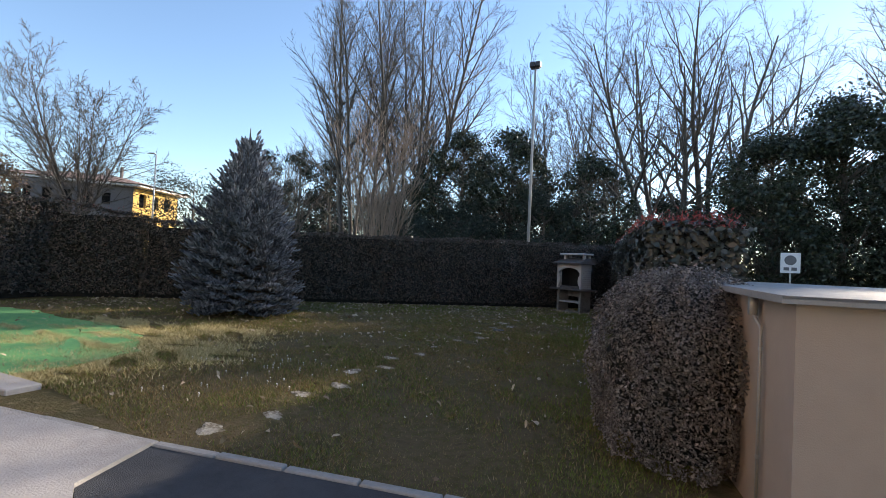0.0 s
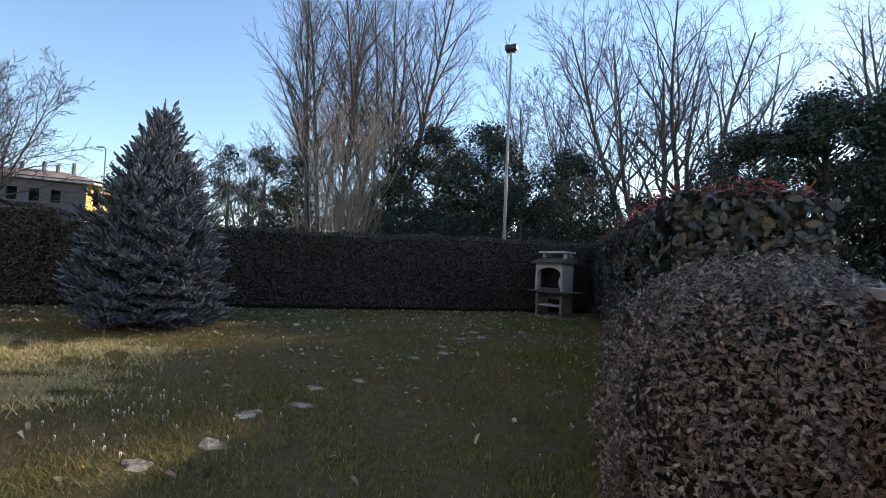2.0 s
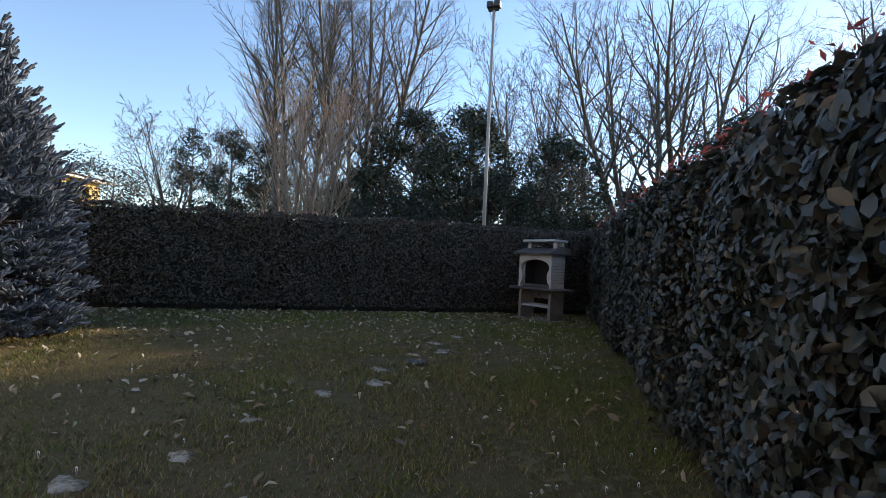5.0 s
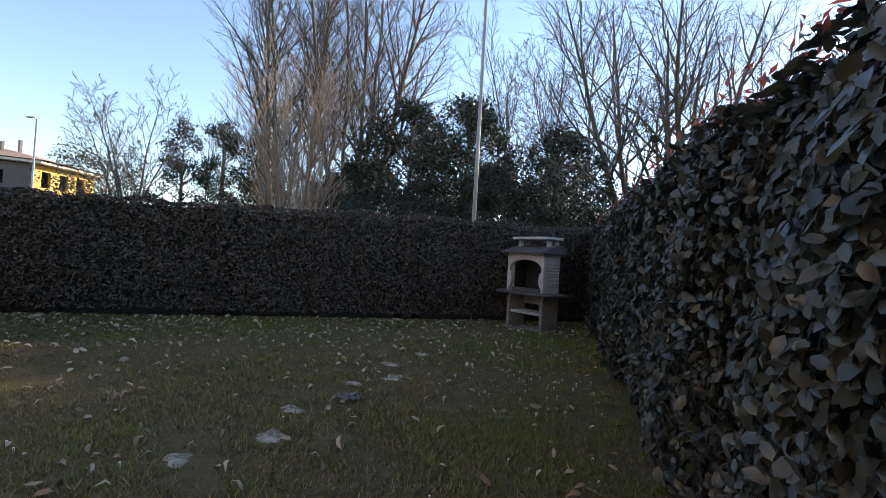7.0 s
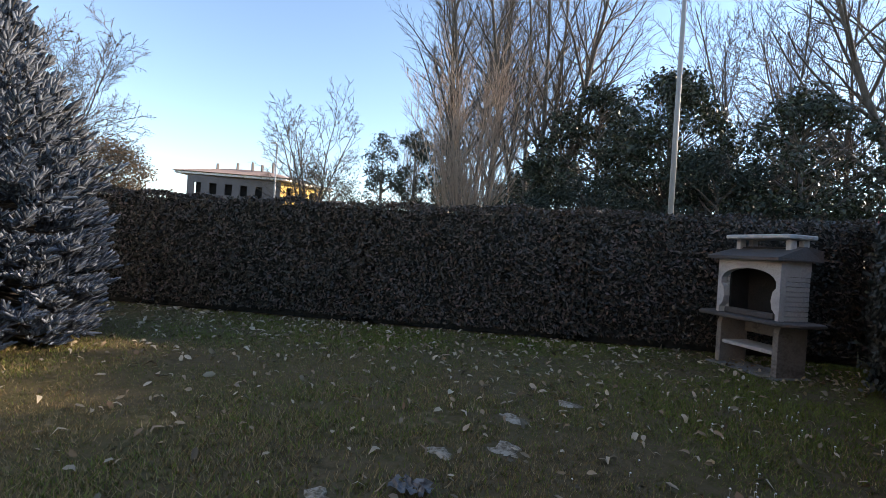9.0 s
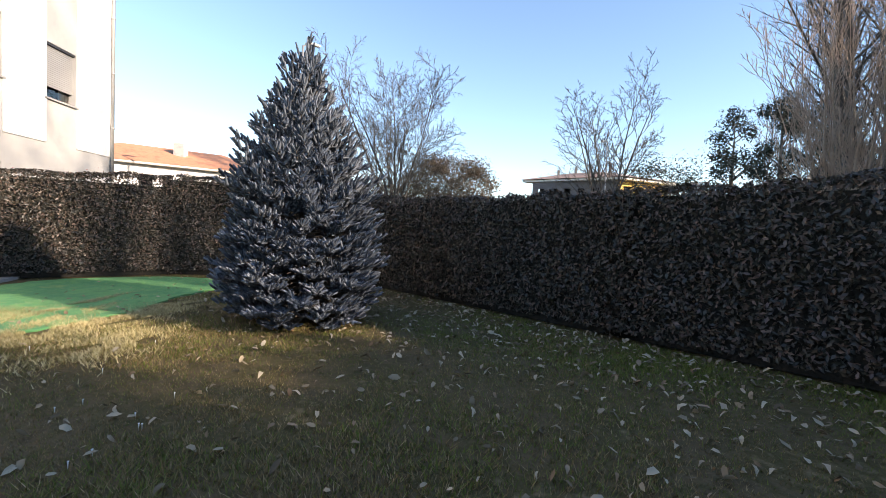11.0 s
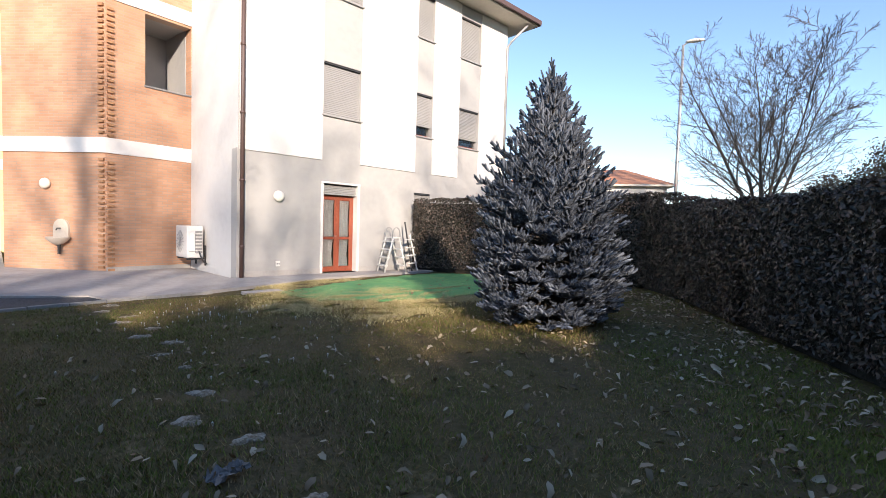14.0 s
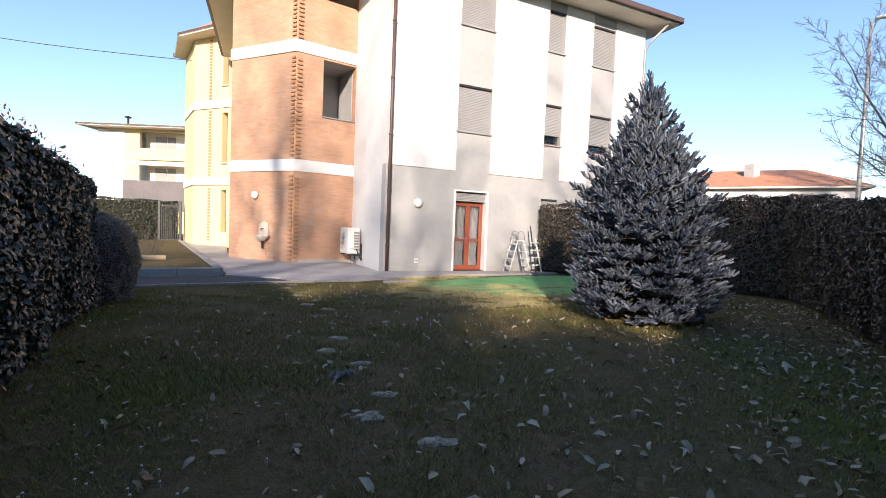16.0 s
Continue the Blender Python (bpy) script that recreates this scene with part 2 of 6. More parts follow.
def bm_prism(bm, pts, z0, z1, m=None):
    """A closed slab over a polygon (counter-clockwise)."""
    lo = [bm.verts.new((x, y, z0)) for x, y in pts]
    hi = [bm.verts.new((x, y, z1)) for x, y in pts]
    n = len(pts)
    bm.faces.new(list(reversed(lo))), bm.faces.new(hi)
    for i in range(n):
        bm.faces.new((lo[i], lo[(i + 1) % n], hi[(i + 1) % n], hi[i]))
    if m is not None:
        for v in lo + hi:
            v.co = m @ v.co


def bm_tube(bm, pts, radii, k=8):
    """A tapered tube along points."""
    rings = []
    n = len(pts)
    pts = [Vector(p) for p in pts]
    for i, p in enumerate(pts):
        d = (pts[min(i + 1, n - 1)] - pts[max(i - 1, 0)]).normalized()
        a = d.orthogonal().normalized()
        if i and rings:
            a = (rings[-1][1] - d * rings[-1][1].dot(d)).normalized()
        b = d.cross(a)
        r = radii[i] if isinstance(radii, (list, tuple)) else radii
        rings.append(([bm.verts.new(p + (a * math.cos(2 * math.pi * j / k) + b * math.sin(2 * math.pi * j / k)) * r) for j in range(k)], a))
    for (u, _), (w, _) in zip(rings, rings[1:]):
        for j in range(k):
            bm.faces.new((u[j], u[(j + 1) % k], w[(j + 1) % k], w[j]))
    bm.faces.new(list(reversed(rings[0][0]))), bm.faces.new(rings[-1][0])


def bm_lathe(bm, profile, k=20, m=None):
    rings = [[bm.verts.new((r * math.cos(2 * math.pi * j / k), r * math.sin(2 * math.pi * j / k), z)) for j in range(k)] for r, z in profile]
    for u, w in zip(rings, rings[1:]):
        for j in range(k):
            bm.faces.new((u[j], u[(j + 1) % k], w[(j + 1) % k], w[j]))
    bm.faces.new(list(reversed(rings[0]))), bm.faces.new(rings[-1])
    if m is not None:
        for ring in rings:
            for v in ring:
                v.co = m @ v.co


def finish(name, bm, mat, smooth=False):
    bmesh.ops.recalc_face_normals(bm, faces=bm.faces)
    me = bpy.data.meshes.new(name)
    bm.to_mesh(me)
    bm.free()
    me.materials.append(mat)
    if smooth:
        me.polygons.foreach_set("use_smooth", [True] * len(me.polygons))
    return me


def part(name, bm, mat, parent=None, label="", m=None, smooth=False, kind=""):
    ob = new(name, finish(name, bm, mat, smooth))
    if parent is not None:
        ob.parent = parent
    if m is not None:
        ob.matrix_basis = m
    return tagged(ob, label, kind=kind)


def thing(name, label, category, group="", m=None, kind=""):
    ob = new(name)
    ob.empty_display_size = 0.1
    if m is not None:
        ob.matrix_basis = m
    return tagged(ob, label, category, group, kind)


def box_part(name, dims, mat, parent=None, label="", bevel=0.0, m=None):
    bm = bmesh.new()
    bm_box(bm, *dims, bevel=bevel)
    return part(name, bm, mat, parent, label, m)


def array_mesh(name, verts, faces, mat, smooth=False):
    """A mesh of triangles from arrays."""
    me = bpy.data.meshes.new(name)
    n, f = len(verts), len(faces)
    me.vertices.add(n)
    me.vertices.foreach_set("co", np.asarray(verts, dtype=np.float32).ravel())
    me.loops.add(f * 3)
    me.loops.foreach_set("vertex_index", np.asarray(faces, dtype=np.int32).ravel())
    me.polygons.add(f)
    me.polygons.foreach_set("loop_start", np.arange(0, f * 3, 3, dtype=np.int32))
    me.polygons.foreach_set("loop_total", np.full(f, 3, dtype=np.int32))
    if smooth:
        me.polygons.foreach_set("use_smooth", np.ones(f, dtype=bool))
    me.update(calc_edges=True)
    me.materials.append(mat)
    return me


def array_part(name, verts, faces, mat, parent=None, label="", kind="", smooth=False):
    ob = new(name, array_mesh(name, verts, faces, mat, smooth))
    if parent is not None:
        ob.parent = parent
    return tagged(ob, label, kind=kind)


def unit(a):
    return a / np.maximum(np.linalg.norm(a, axis=1, keepdims=True), 1e-9)


def leaves(rng, points, normals, length, width=0.45, spread=0.55, droop=0.25, curl=0.12, ovate=False, simple=False):
    """Folded, curled leaves at points, facing roughly along normals."""
    n = len(points)
    nor = unit(normals + rng.normal(0, spread, (n, 3)))
    axis = rng.normal(0, 1, (n, 3))
    axis[:, 2] -= droop
    axis = unit(axis - nor * np.sum(axis * nor, axis=1, keepdims=True))
    side = np.cross(nor, axis)
    ln = (length * rng.uniform(0.65, 1.3, n))[:, None]
    wd = ln * width * rng.uniform(0.8, 1.2, n)[:, None]
    base = points - axis * ln * 0.5
    mid = base + axis * ln * 0.48
    fold = ln * rng.uniform(0.04, 0.16, n)[:, None]
    v = np.stack([base, mid + side * wd * 0.5 + nor * fold, mid, mid - side * wd * 0.5 + nor * fold, base + axis * ln - nor * ln * curl * rng.uniform(-0.5, 2, n)[:, None]], axis=1)
    if simple:
        f = np.array([[0, 2, 1], [1, 2, 3]])
        return v[:, [0, 1, 3, 4]].reshape(-1, 3), (f[None] + (np.arange(n) * 4)[:, None, None]).reshape(-1, 3)
    if ovate:
        lift = nor * fold
        a1, a2 = base + axis * ln * 0.27, base + axis * ln * 0.68
        tip = v[:, 4]
        v = np.stack([base, a1 + side * wd * 0.46 + lift * 0.8, a1, a1 - side * wd * 0.46 + lift * 0.8, a2 + side * wd * 0.44 + lift * 0.7, a2 + nor * ln * 0.02, a2 - side * wd * 0.44 + lift * 0.7, tip], axis=1)
        f = np.array([[0, 2, 1], [0, 3, 2], [1, 2, 5], [1, 5, 4], [2, 3, 6], [2, 6, 5], [4, 5, 7], [5, 6, 7]])
        return v.reshape(-1, 3), (f[None] + (np.arange(n) * 8)[:, None, None]).reshape(-1, 3)
    f = np.array([[0, 2, 1], [0, 3, 2], [1, 2, 4], [2, 3, 4]])
    return v.reshape(-1, 3), (f[None] + (np.arange(n) * 5)[:, None, None]).reshape(-1, 3)


def prisms(p0, p1, r0, r1, k=3):
    """Tapered k-sided tubes as arrays."""
    p0, p1, r0, r1 = np.array(p0), np.array(p1), np.array(r0), np.array(r1)
    n = len(p0)
    d = unit(p1 - p0)
    ref = np.where(np.abs(d[:, 2:3]) > 0.9, np.array([[1.0, 0, 0]]), np.array([[0, 0, 1.0]]))
    a = unit(np.cross(d, ref))
    b = np.cross(d, a)
    ang = np.arange(k) * 2 * np.pi / k
    ring = a[:, None, :] * np.cos(ang)[None, :, None] + b[:, None, :] * np.sin(ang)[None, :, None]
    v = np.concatenate([p0[:, None] + ring * r0[:, None, None], p1[:, None] + ring * r1[:, None, None]], axis=1)
    f = []
    for j in range(k):
        q = (j + 1) % k
        f += [[j, q, k + q], [j, k + q, k + j]]
    f = np.array(f)
    return v.reshape(-1, 3), (f[None] + (np.arange(n) * 2 * k)[:, None, None]).reshape(-1, 3)


def join(chunks):
    vs, fs, n = [], [], 0
    for v, f in chunks:
        vs.append(v), fs.append(f + n)
        n += len(v)
    return np.concatenate(vs), np.concatenate(fs)

# ---- ground and paving ----


def steps(lo, hi, a, b, fine, grow=1.35):
    """Grid lines: fine between a and b, growing outwards."""
    inner = list(np.arange(a, b + 1e-6, fine))
    left, right, d = [a], [b], fine
    while left[-1] > lo:
        d *= grow
        left.append(max(lo, left[-1] - d)), right.append(min(hi, right[-1] + d))
    return np.array(sorted(set([round(float(v), 4) for v in left + inner + right])))


def lawn_height(x, y):
    return 0.018 * noise.noise((x * 0.55, y * 0.55, 0.3)) + 0.008 * noise.noise((x * 2.3, y * 2.3, 4.1))


def build_ground():
    xs, ys = steps(-900, 900, -12.5, 4.5, 0.25), steps(-900, 900, -0.5, 16.5, 0.25)
    verts = [(x, y, (lawn_height(x, y) if -13 < x < 5 and -1 < y < 17 else 0.0)) for y in ys for x in xs]
    w = len(xs)
    faces = []
    for j in range(len(ys) - 1):
        for i in range(w - 1):
            a = j * w + i
            faces += [(a, a + 1, a + w + 1), (a, a + w + 1, a + w)]
    ob = new("ground", array_mesh("ground", verts, faces, SOIL, True))
    tagged(ob, "worn winter lawn ground with bare brown soil between grass", "ground", kind="structure")


build_ground()

PAVED = [(-13.9, -0.55), (-3.9, -0.55), (-3.8, -3.7), (-1.85, -3.4), (0.05, -5.5), (0.2, -17.5), (2.45, -17.2), (0.1, -0.12), (0.12, 0.3), (-1.02, 0.95), (-1.2, 1.5), (-2.9, 1.33), (-4.2, 0.95), (-5.6, 0.45), (-9.4, 0.25), (-10.0, 0.1), (-13.9, 0.1)]
bm = bmesh.new()
bm_prism(bm, PAVED, -0.15, 0.06)
pavement = part("pavement", bm, CONCRETE, label="pale grey concrete paving round the house", kind="structure")
tagged(pavement, category="pavement")
bm = bmesh.new()
bm_prism(bm, [(-1.2, 1.5), (-1.02, 0.95), (0.22, 0.32), (4.6, 0.62), (4.6, 2.05), (2.4, 2.0), (0.3, 1.72)], -0.15, 0.035)
tagged(part("path", bm, ASPHALT, label="dark blue-grey asphalt path beside the lawn", kind="structure"), category="path")

# stone edging between asphalt and lawn, piece by piece
edging = thing("edging", "row of pale concrete edging stones along the lawn", "kerb", kind="structure")
line = [Vector((-2.9, 1.36, 0)), Vector((-1.2, 1.53, 0)), Vector((0.3, 1.75, 0)), Vector((2.3, 2.03, 0))]
for a, b in zip(line, line[1:]):
    n = max(1, round((b - a).length / 0.5))
    for i in range(n):
        p = a.lerp(b, (i + 0.5) / n)
        ln = (b - a).length / n - 0.012
        box_part("edging_stone", (-ln / 2, ln / 2, -0.035, 0.035, -0.08, 0.05 + 0.006 * (i % 2)), KERB, edging, bevel=0.008,
                 m=Matrix.Translation(p) @ Matrix.Rotation(math.atan2(b.y - a.y, b.x - a.x), 4, "Z"))

tagged(box_part("paving_slab", (-4.1, -3.35, 1.62, 1.9, -0.05, 0.045), CONCRETE, label="loose concrete paving slab at the lawn edge", bevel=0.01), category="slab")

# raised lawn bed with kerb
bed_line = [(2.45, -16.5), (0.22, -0.02), (4.8, 0.42), (9.0, 0.9), (9.0, -15.0)]
bm = bmesh.new()
bm_prism(bm, bed_line, -0.1, 0.17)
bed = part("raised_bed", bm, SOIL, label="raised bed of short brownish grass inside stone kerbs", kind="structure")
tagged(bed, category="bed")
bed_kerb = thing("kerb", "grey stone kerb round the raised bed", "kerb", kind="structure")
for a, b in zip(bed_line[:3], bed_line[1:4]):
    a, b = Vector((*a, 0)), Vector((*b, 0))
    n = max(1, round((b - a).length / 1.0))
    for i in range(n):
        ln = (b - a).length / n - 0.01
        box_part("kerb_stone", (-ln / 2, ln / 2, -0.12, 0.05, -0.1, 0.2), KERB, bed_kerb, bevel=0.012,
                 m=Matrix.Translation(a.lerp(b, (i + 0.5) / n)) @ Matrix.Rotation(math.atan2(b.y - a.y, b.x - a.x), 4, "Z"))

# green turf sheet beside the house
rng = np.random.default_rng(5)
turf_line = [(-4.0, 1.95), (-3.95, 2.6), (-4.15, 3.3), (-4.9, 3.85), (-5.7, 4.2), (-6.6, 4.35), (-7.6, 4.3), (-9.0, 4.5), (-10.6, 4.2), (-10.9, 2.7), (-10.1, 1.2), (-9.3, 0.7), (-8.2, 0.75), (-7.0, 1.0), (-5.8, 1.25), (-4.8, 1.7)]
fine_line = []
for (ax, ay), (bx, by) in zip(turf_line, turf_line[1:] + turf_line[:1]):
    for i in range(6):
        f = i / 6
        fine_line.append((ax + (bx - ax) * f + rng.normal(0, 0.045), ay + (by - ay) * f + rng.normal(0, 0.045)))
bm = bmesh.new()
bm_prism(bm, fine_line[::-1], -0.03, 0.03)
tagged(part("turf", bm, TURF, label="smooth green artificial turf sheet on the lawn", kind="structure"), category="turf")

# ---- apartment house ----
WALL_Y = -0.57
house = thing("apartment_house", "white and grey rendered apartment house with orange brick bay", "house")


def wall_part(name, p, q, z0, z1, holes, mat, parent, thick=0.3, label=""):
    """An upright wall from p to q, its outer face on the left-hand line p-q, with rectangular holes (u0, u1, z0, z1)."""
    p, q = Vector((*p, 0)), Vector((*q, 0))
    ln = (q - p).length
    us = sorted({0.0, ln, *[h[0] for h in holes], *[h[1] for h in holes]})
    zs = sorted({z0, z1, *[h[2] for h in holes], *[h[3] for h in holes]})
    solid = lambda i, j: 0 <= i < len(us) - 1 and 0 <= j < len(zs) - 1 and not any(h[0] - 1e-6 <= us[i] and us[i + 1] <= h[1] + 1e-6 and h[2] - 1e-6 <= zs[j] and zs[j + 1] <= h[3] + 1e-6 for h in holes)
    bm = bmesh.new()
    vert = {}

    def at(u, y, z):
        key = (round(u, 4), y, round(z, 4))
        if key not in vert:
            vert[key] = bm.verts.new((u, y, z))
        return vert[key]

    for i in range(len(us) - 1):
        for j in range(len(zs) - 1):
            if not solid(i, j):
                continue
            a, b, c, d = us[i], us[i + 1], zs[j], zs[j + 1]
            bm.faces.new((at(a, 0, c), at(b, 0, c), at(b, 0, d), at(a, 0, d)))
            bm.faces.new((at(a, thick, c), at(a, thick, d), at(b, thick, d), at(b, thick, c)))
            for di, dj, e in ((-1, 0, ((a, c), (a, d))), (1, 0, ((b, c), (b, d))), (0, -1, ((a, c), (b, c))), (0, 1, ((a, d), (b, d)))):
                if not solid(i + di, j + dj):
                    (u0, w0), (u1, w1) = e
                    bm.faces.new((at(u0, 0, w0), at(u1, 0, w1), at(u1, thick, w1), at(u0, thick, w0)))
    return part(name, bm, mat, parent, label, Matrix.Translation(p) @ Matrix.Rotation(math.atan2(q.y - p.y, q.x - p.x), 4, "Z"))


def ribbed(bm, x0, x1, y, z0, z1, pitch=0.05, depth=0.012):
    """A roller shutter's slats as one bent sheet with thickness."""
    z, rows = z0, []
    while z < z1 - 1e-6:
        e = min(z + pitch, z1)
        rows += [(y, z), (y - depth, z + (e - z) * 0.25), (y - depth, z + (e - z) * 0.8), (y, e - 0.002)]
        z = e
    front = [[bm.verts.new((x, yy, zz)) for x in (x0, x1)] for yy, zz in rows]
    back = [[bm.verts.new((x, y + 0.02, zz)) for x in (x0, x1)] for zz in (z0, z1)]
    for a, b in zip(front, front[1:]):
        bm.faces.new((a[0], a[1], b[1], b[0]))
    bm.faces.new((back[0][1], back[0][0], back[1][0], back[1][1]))




X_CORNER_FAR, X_CORNER = -14.0, -4.05
SOFFIT_Z = 9.15
# windows as (x of far side, x of near side, sill, top, gap under the shutter)
WINDOWS = [(-7.47, -6.29, 4.42, 5.85, 0.0), (-10.26, -9.57, 4.36, 5.72, 0.33), (-12.52, -11.5, 4.27, 5.62, 0.3),
           (-7.47, -6.29, 7.66, 9.0, 0.0), (-10.26, -9.57, 7.48, 8.85, 0.0), (-12.52, -11.5, 7.34, 8.75, 0.0), (-10.26, -9.57, 1.2, 2.52, 0.0), (-12.52, -11.5, 1.2, 2.5, 0.0)]
DOOR = (-7.46, -6.3, 0.06, 2.55)
# local wall axis u runs from the far corner towards the near corner; the outer face looks towards +y, so walk p to q with the house behind
holes = [(-x1 + X_CORNER, -x0 + X_CORNER, z0, z1) for x0, x1, z0, z1, _ in WINDOWS] + [(-DOOR[1] + X_CORNER, -DOOR[0] + X_CORNER, DOOR[2], DOOR[3])]
wall_part("front_wall", (X_CORNER, WALL_Y), (X_CORNER_FAR, WALL_Y), 0, SOFFIT_Z, holes, GREY_WALL, house, label="grey rendered front wall with window openings")
wall_part("far_wall", (X_CORNER_FAR, WALL_Y - 0.3), (X_CORNER_FAR, -13.0), 0, SOFFIT_Z, [], WHITE_WALL, house)
R, E, L, B = (-3.86, -3.70), (-1.83, -3.39), (0.05, -5.53), (-0.4, -12.0)
wall_part("side_wall", R, (X_CORNER, WALL_Y - 0.002), 0, SOFFIT_Z, [], WHITE_WALL, house, label="narrow white rendered return wall")
box_part("grey_corner_patch", (-4.052, -4.028, -1.25, WALL_Y + 0.004, 0.0, 3.2), GREY_WALL, house)
box_part("plinth", (X_CORNER_FAR, -7.5, WALL_Y + 0.002, WALL_Y + 0.02, 0.0, 0.2), PLINTH, house)
box_part("plinth", (-6.26, X_CORNER, WALL_Y + 0.002, WALL_Y + 0.02, 0.0, 0.2), PLINTH, house)
for x0, x1 in ((-6.27, X_CORNER - 0.03), (-9.56, -7.49), (-11.49, -10.27), (X_CORNER_FAR + 0.02, -12.54)):
    box_part("white_panel", (x0, x1, WALL_Y + 0.001, WALL_Y + 0.03, 3.17, SOFFIT_Z - 0.01), WHITE_WALL, house, "raised white rendered wall panel", bevel=0.004)
# near-black sheet that stands in for unlit rooms behind the openings
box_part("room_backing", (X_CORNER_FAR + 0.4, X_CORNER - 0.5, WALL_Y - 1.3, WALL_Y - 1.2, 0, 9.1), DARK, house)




def add_window(x0, x1, z0, z1, gap):
    w = box_part("window", (x0 - 0.06, x1 + 0.06, WALL_Y - 0.06, WALL_Y + 0.055, z0 - 0.045, z0), SILL, house, "grey stone sill under a roller shutter", bevel=0.006)
    bm = bmesh.new()
    ribbed(bm, x0, x1, WALL_Y - 0.09, z0 + gap, z1 - 0.05)
    for v in bm.verts:
        v.co.y = 2 * (WALL_Y - 0.09) - v.co.y
    part("shutter", bm, SHUTTER, w, "closed grey roller shutter" if not gap else "half-lowered grey roller shutter")
    box_part("lintel", (x0, x1, WALL_Y - 0.16, WALL_Y - 0.02, z1 - 0.05, z1), BLACK_METAL, w)
    if gap:
        box_part("window_frame", (x0, x1, WALL_Y - 0.2, WALL_Y - 0.16, z0, z0 + 0.07), WOOD, w)
        box_part("pane", (x0, x1, WALL_Y - 0.185, WALL_Y - 0.177, z0 + 0.07, z0 + gap + 0.02), GLASS, w)


for spec in WINDOWS:
    add_window(*spec)


def french_door():
    x0, x1, z0, z1 = DOOR
    y = WALL_Y
    d = box_part("door", (x0, x1, y - 0.3, y + 0.06, z0 - 0.06, z0), SILL, house, "stone threshold of the French door", bevel=0.006)
    bm = bmesh.new()
    for a, b, c, e in ((x1 - 0.03, x1 + 0.045, z0 - 0.04, z1 + 0.04), (x0 - 0.045, x0 + 0.03, z0 - 0.04, z1 + 0.04)):
        bm_box(bm, a, b, y - 0.28, y + 0.02, c, e)
    bm_box(bm, x0 - 0.045, x1 + 0.045, y - 0.28, y + 0.03, z1 + 0.001, z1 + 0.05)
    part("surround", bm, WHITE_PLASTIC, d, "white surround of the doorway")
    bm = bmesh.new()
    ribbed(bm, x0 + 0.03, x1 - 0.03, y - 0.1, z1 - 0.3, z1 - 0.04, 0.045)
    for v in bm.verts:
        v.co.y = 2 * (y - 0.1) - v.co.y
    part("shutter", bm, SHUTTER, d, "rolled-up shutter edge")
    fy = y - 0.24
    left, right, top = x0 + 0.03, x1 - 0.03, z1 - 0.3
    bm = bmesh.new()
    for a, b, c, e in ((left, left + 0.05, z0, top), (right - 0.05, right, z0, top), (left + 0.05, right - 0.05, top - 0.05, top)):
        bm_box(bm, a, b, fy - 0.03, fy + 0.03, c, e, bevel=0.006)
    part("frame", bm, WOOD, d, "red-brown wooden door frame")
    mid = (left + right) / 2
    for a, b in ((left + 0.05, mid), (mid, right - 0.05)):
        bm = bmesh.new()
        for u, v, c, e in ((a, a + 0.085, z0 + 0.01, top - 0.05), (b - 0.085, b, z0 + 0.01, top - 0.05), (a + 0.085, b - 0.085, z0 + 0.01, z0 + 0.16), (a + 0.085, b - 0.085, top - 0.14, top - 0.05), (a + 0.085, b - 0.085, z0 + 0.93, z0 + 1.01)):
            bm_box(bm, u, v, fy - 0.005, fy + 0.045, c, e, bevel=0.006)
        leaf = part("leaf", bm, WOOD, d, "red-brown wooden glazed door leaf")
        for c, e in ((z0 + 0.15, z0 + 0.94), (z0 + 1.0, top - 0.13)):
            box_part("pane", (a + 0.08, b - 0.08, fy + 0.016, fy + 0.024, c, e), GLASS, leaf)
        bm = bmesh.new()
        n = 24
        rows = []
        for zz, pinch in ((z0 + 0.1, 1.0), (z0 + 0.5, 0.75), (z0 + 0.95, 0.98), (z0 + 1.5, 0.9), (top - 0.1, 1.0)):
            rows.append([(a + 0.06 + (b - a - 0.12) * (0.5 + (k / n - 0.5) * pinch), fy - 0.05 + 0.018 * math.sin(k * 1.9), zz) for k in range(n + 1)])
        front = [[bm.verts.new(p) for p in r] for r in rows]
        for u, v in zip(front, front[1:]):
            for k in range(n):
                bm.faces.new((u[k], u[k + 1], v[k + 1], v[k]))
        part("curtain", bm, CURTAIN, leaf, "white net curtain behind the glass")
    bm = bmesh.new()
    bm_tube(bm, [(mid + 0.03, fy + 0.045, z0 + 1.03), (mid + 0.03, fy + 0.09, z0 + 1.03), (mid + 0.13, fy + 0.09, z0 + 1.03)], 0.01, 8)
    part("door_handle", bm, STEEL, d)


french_door()

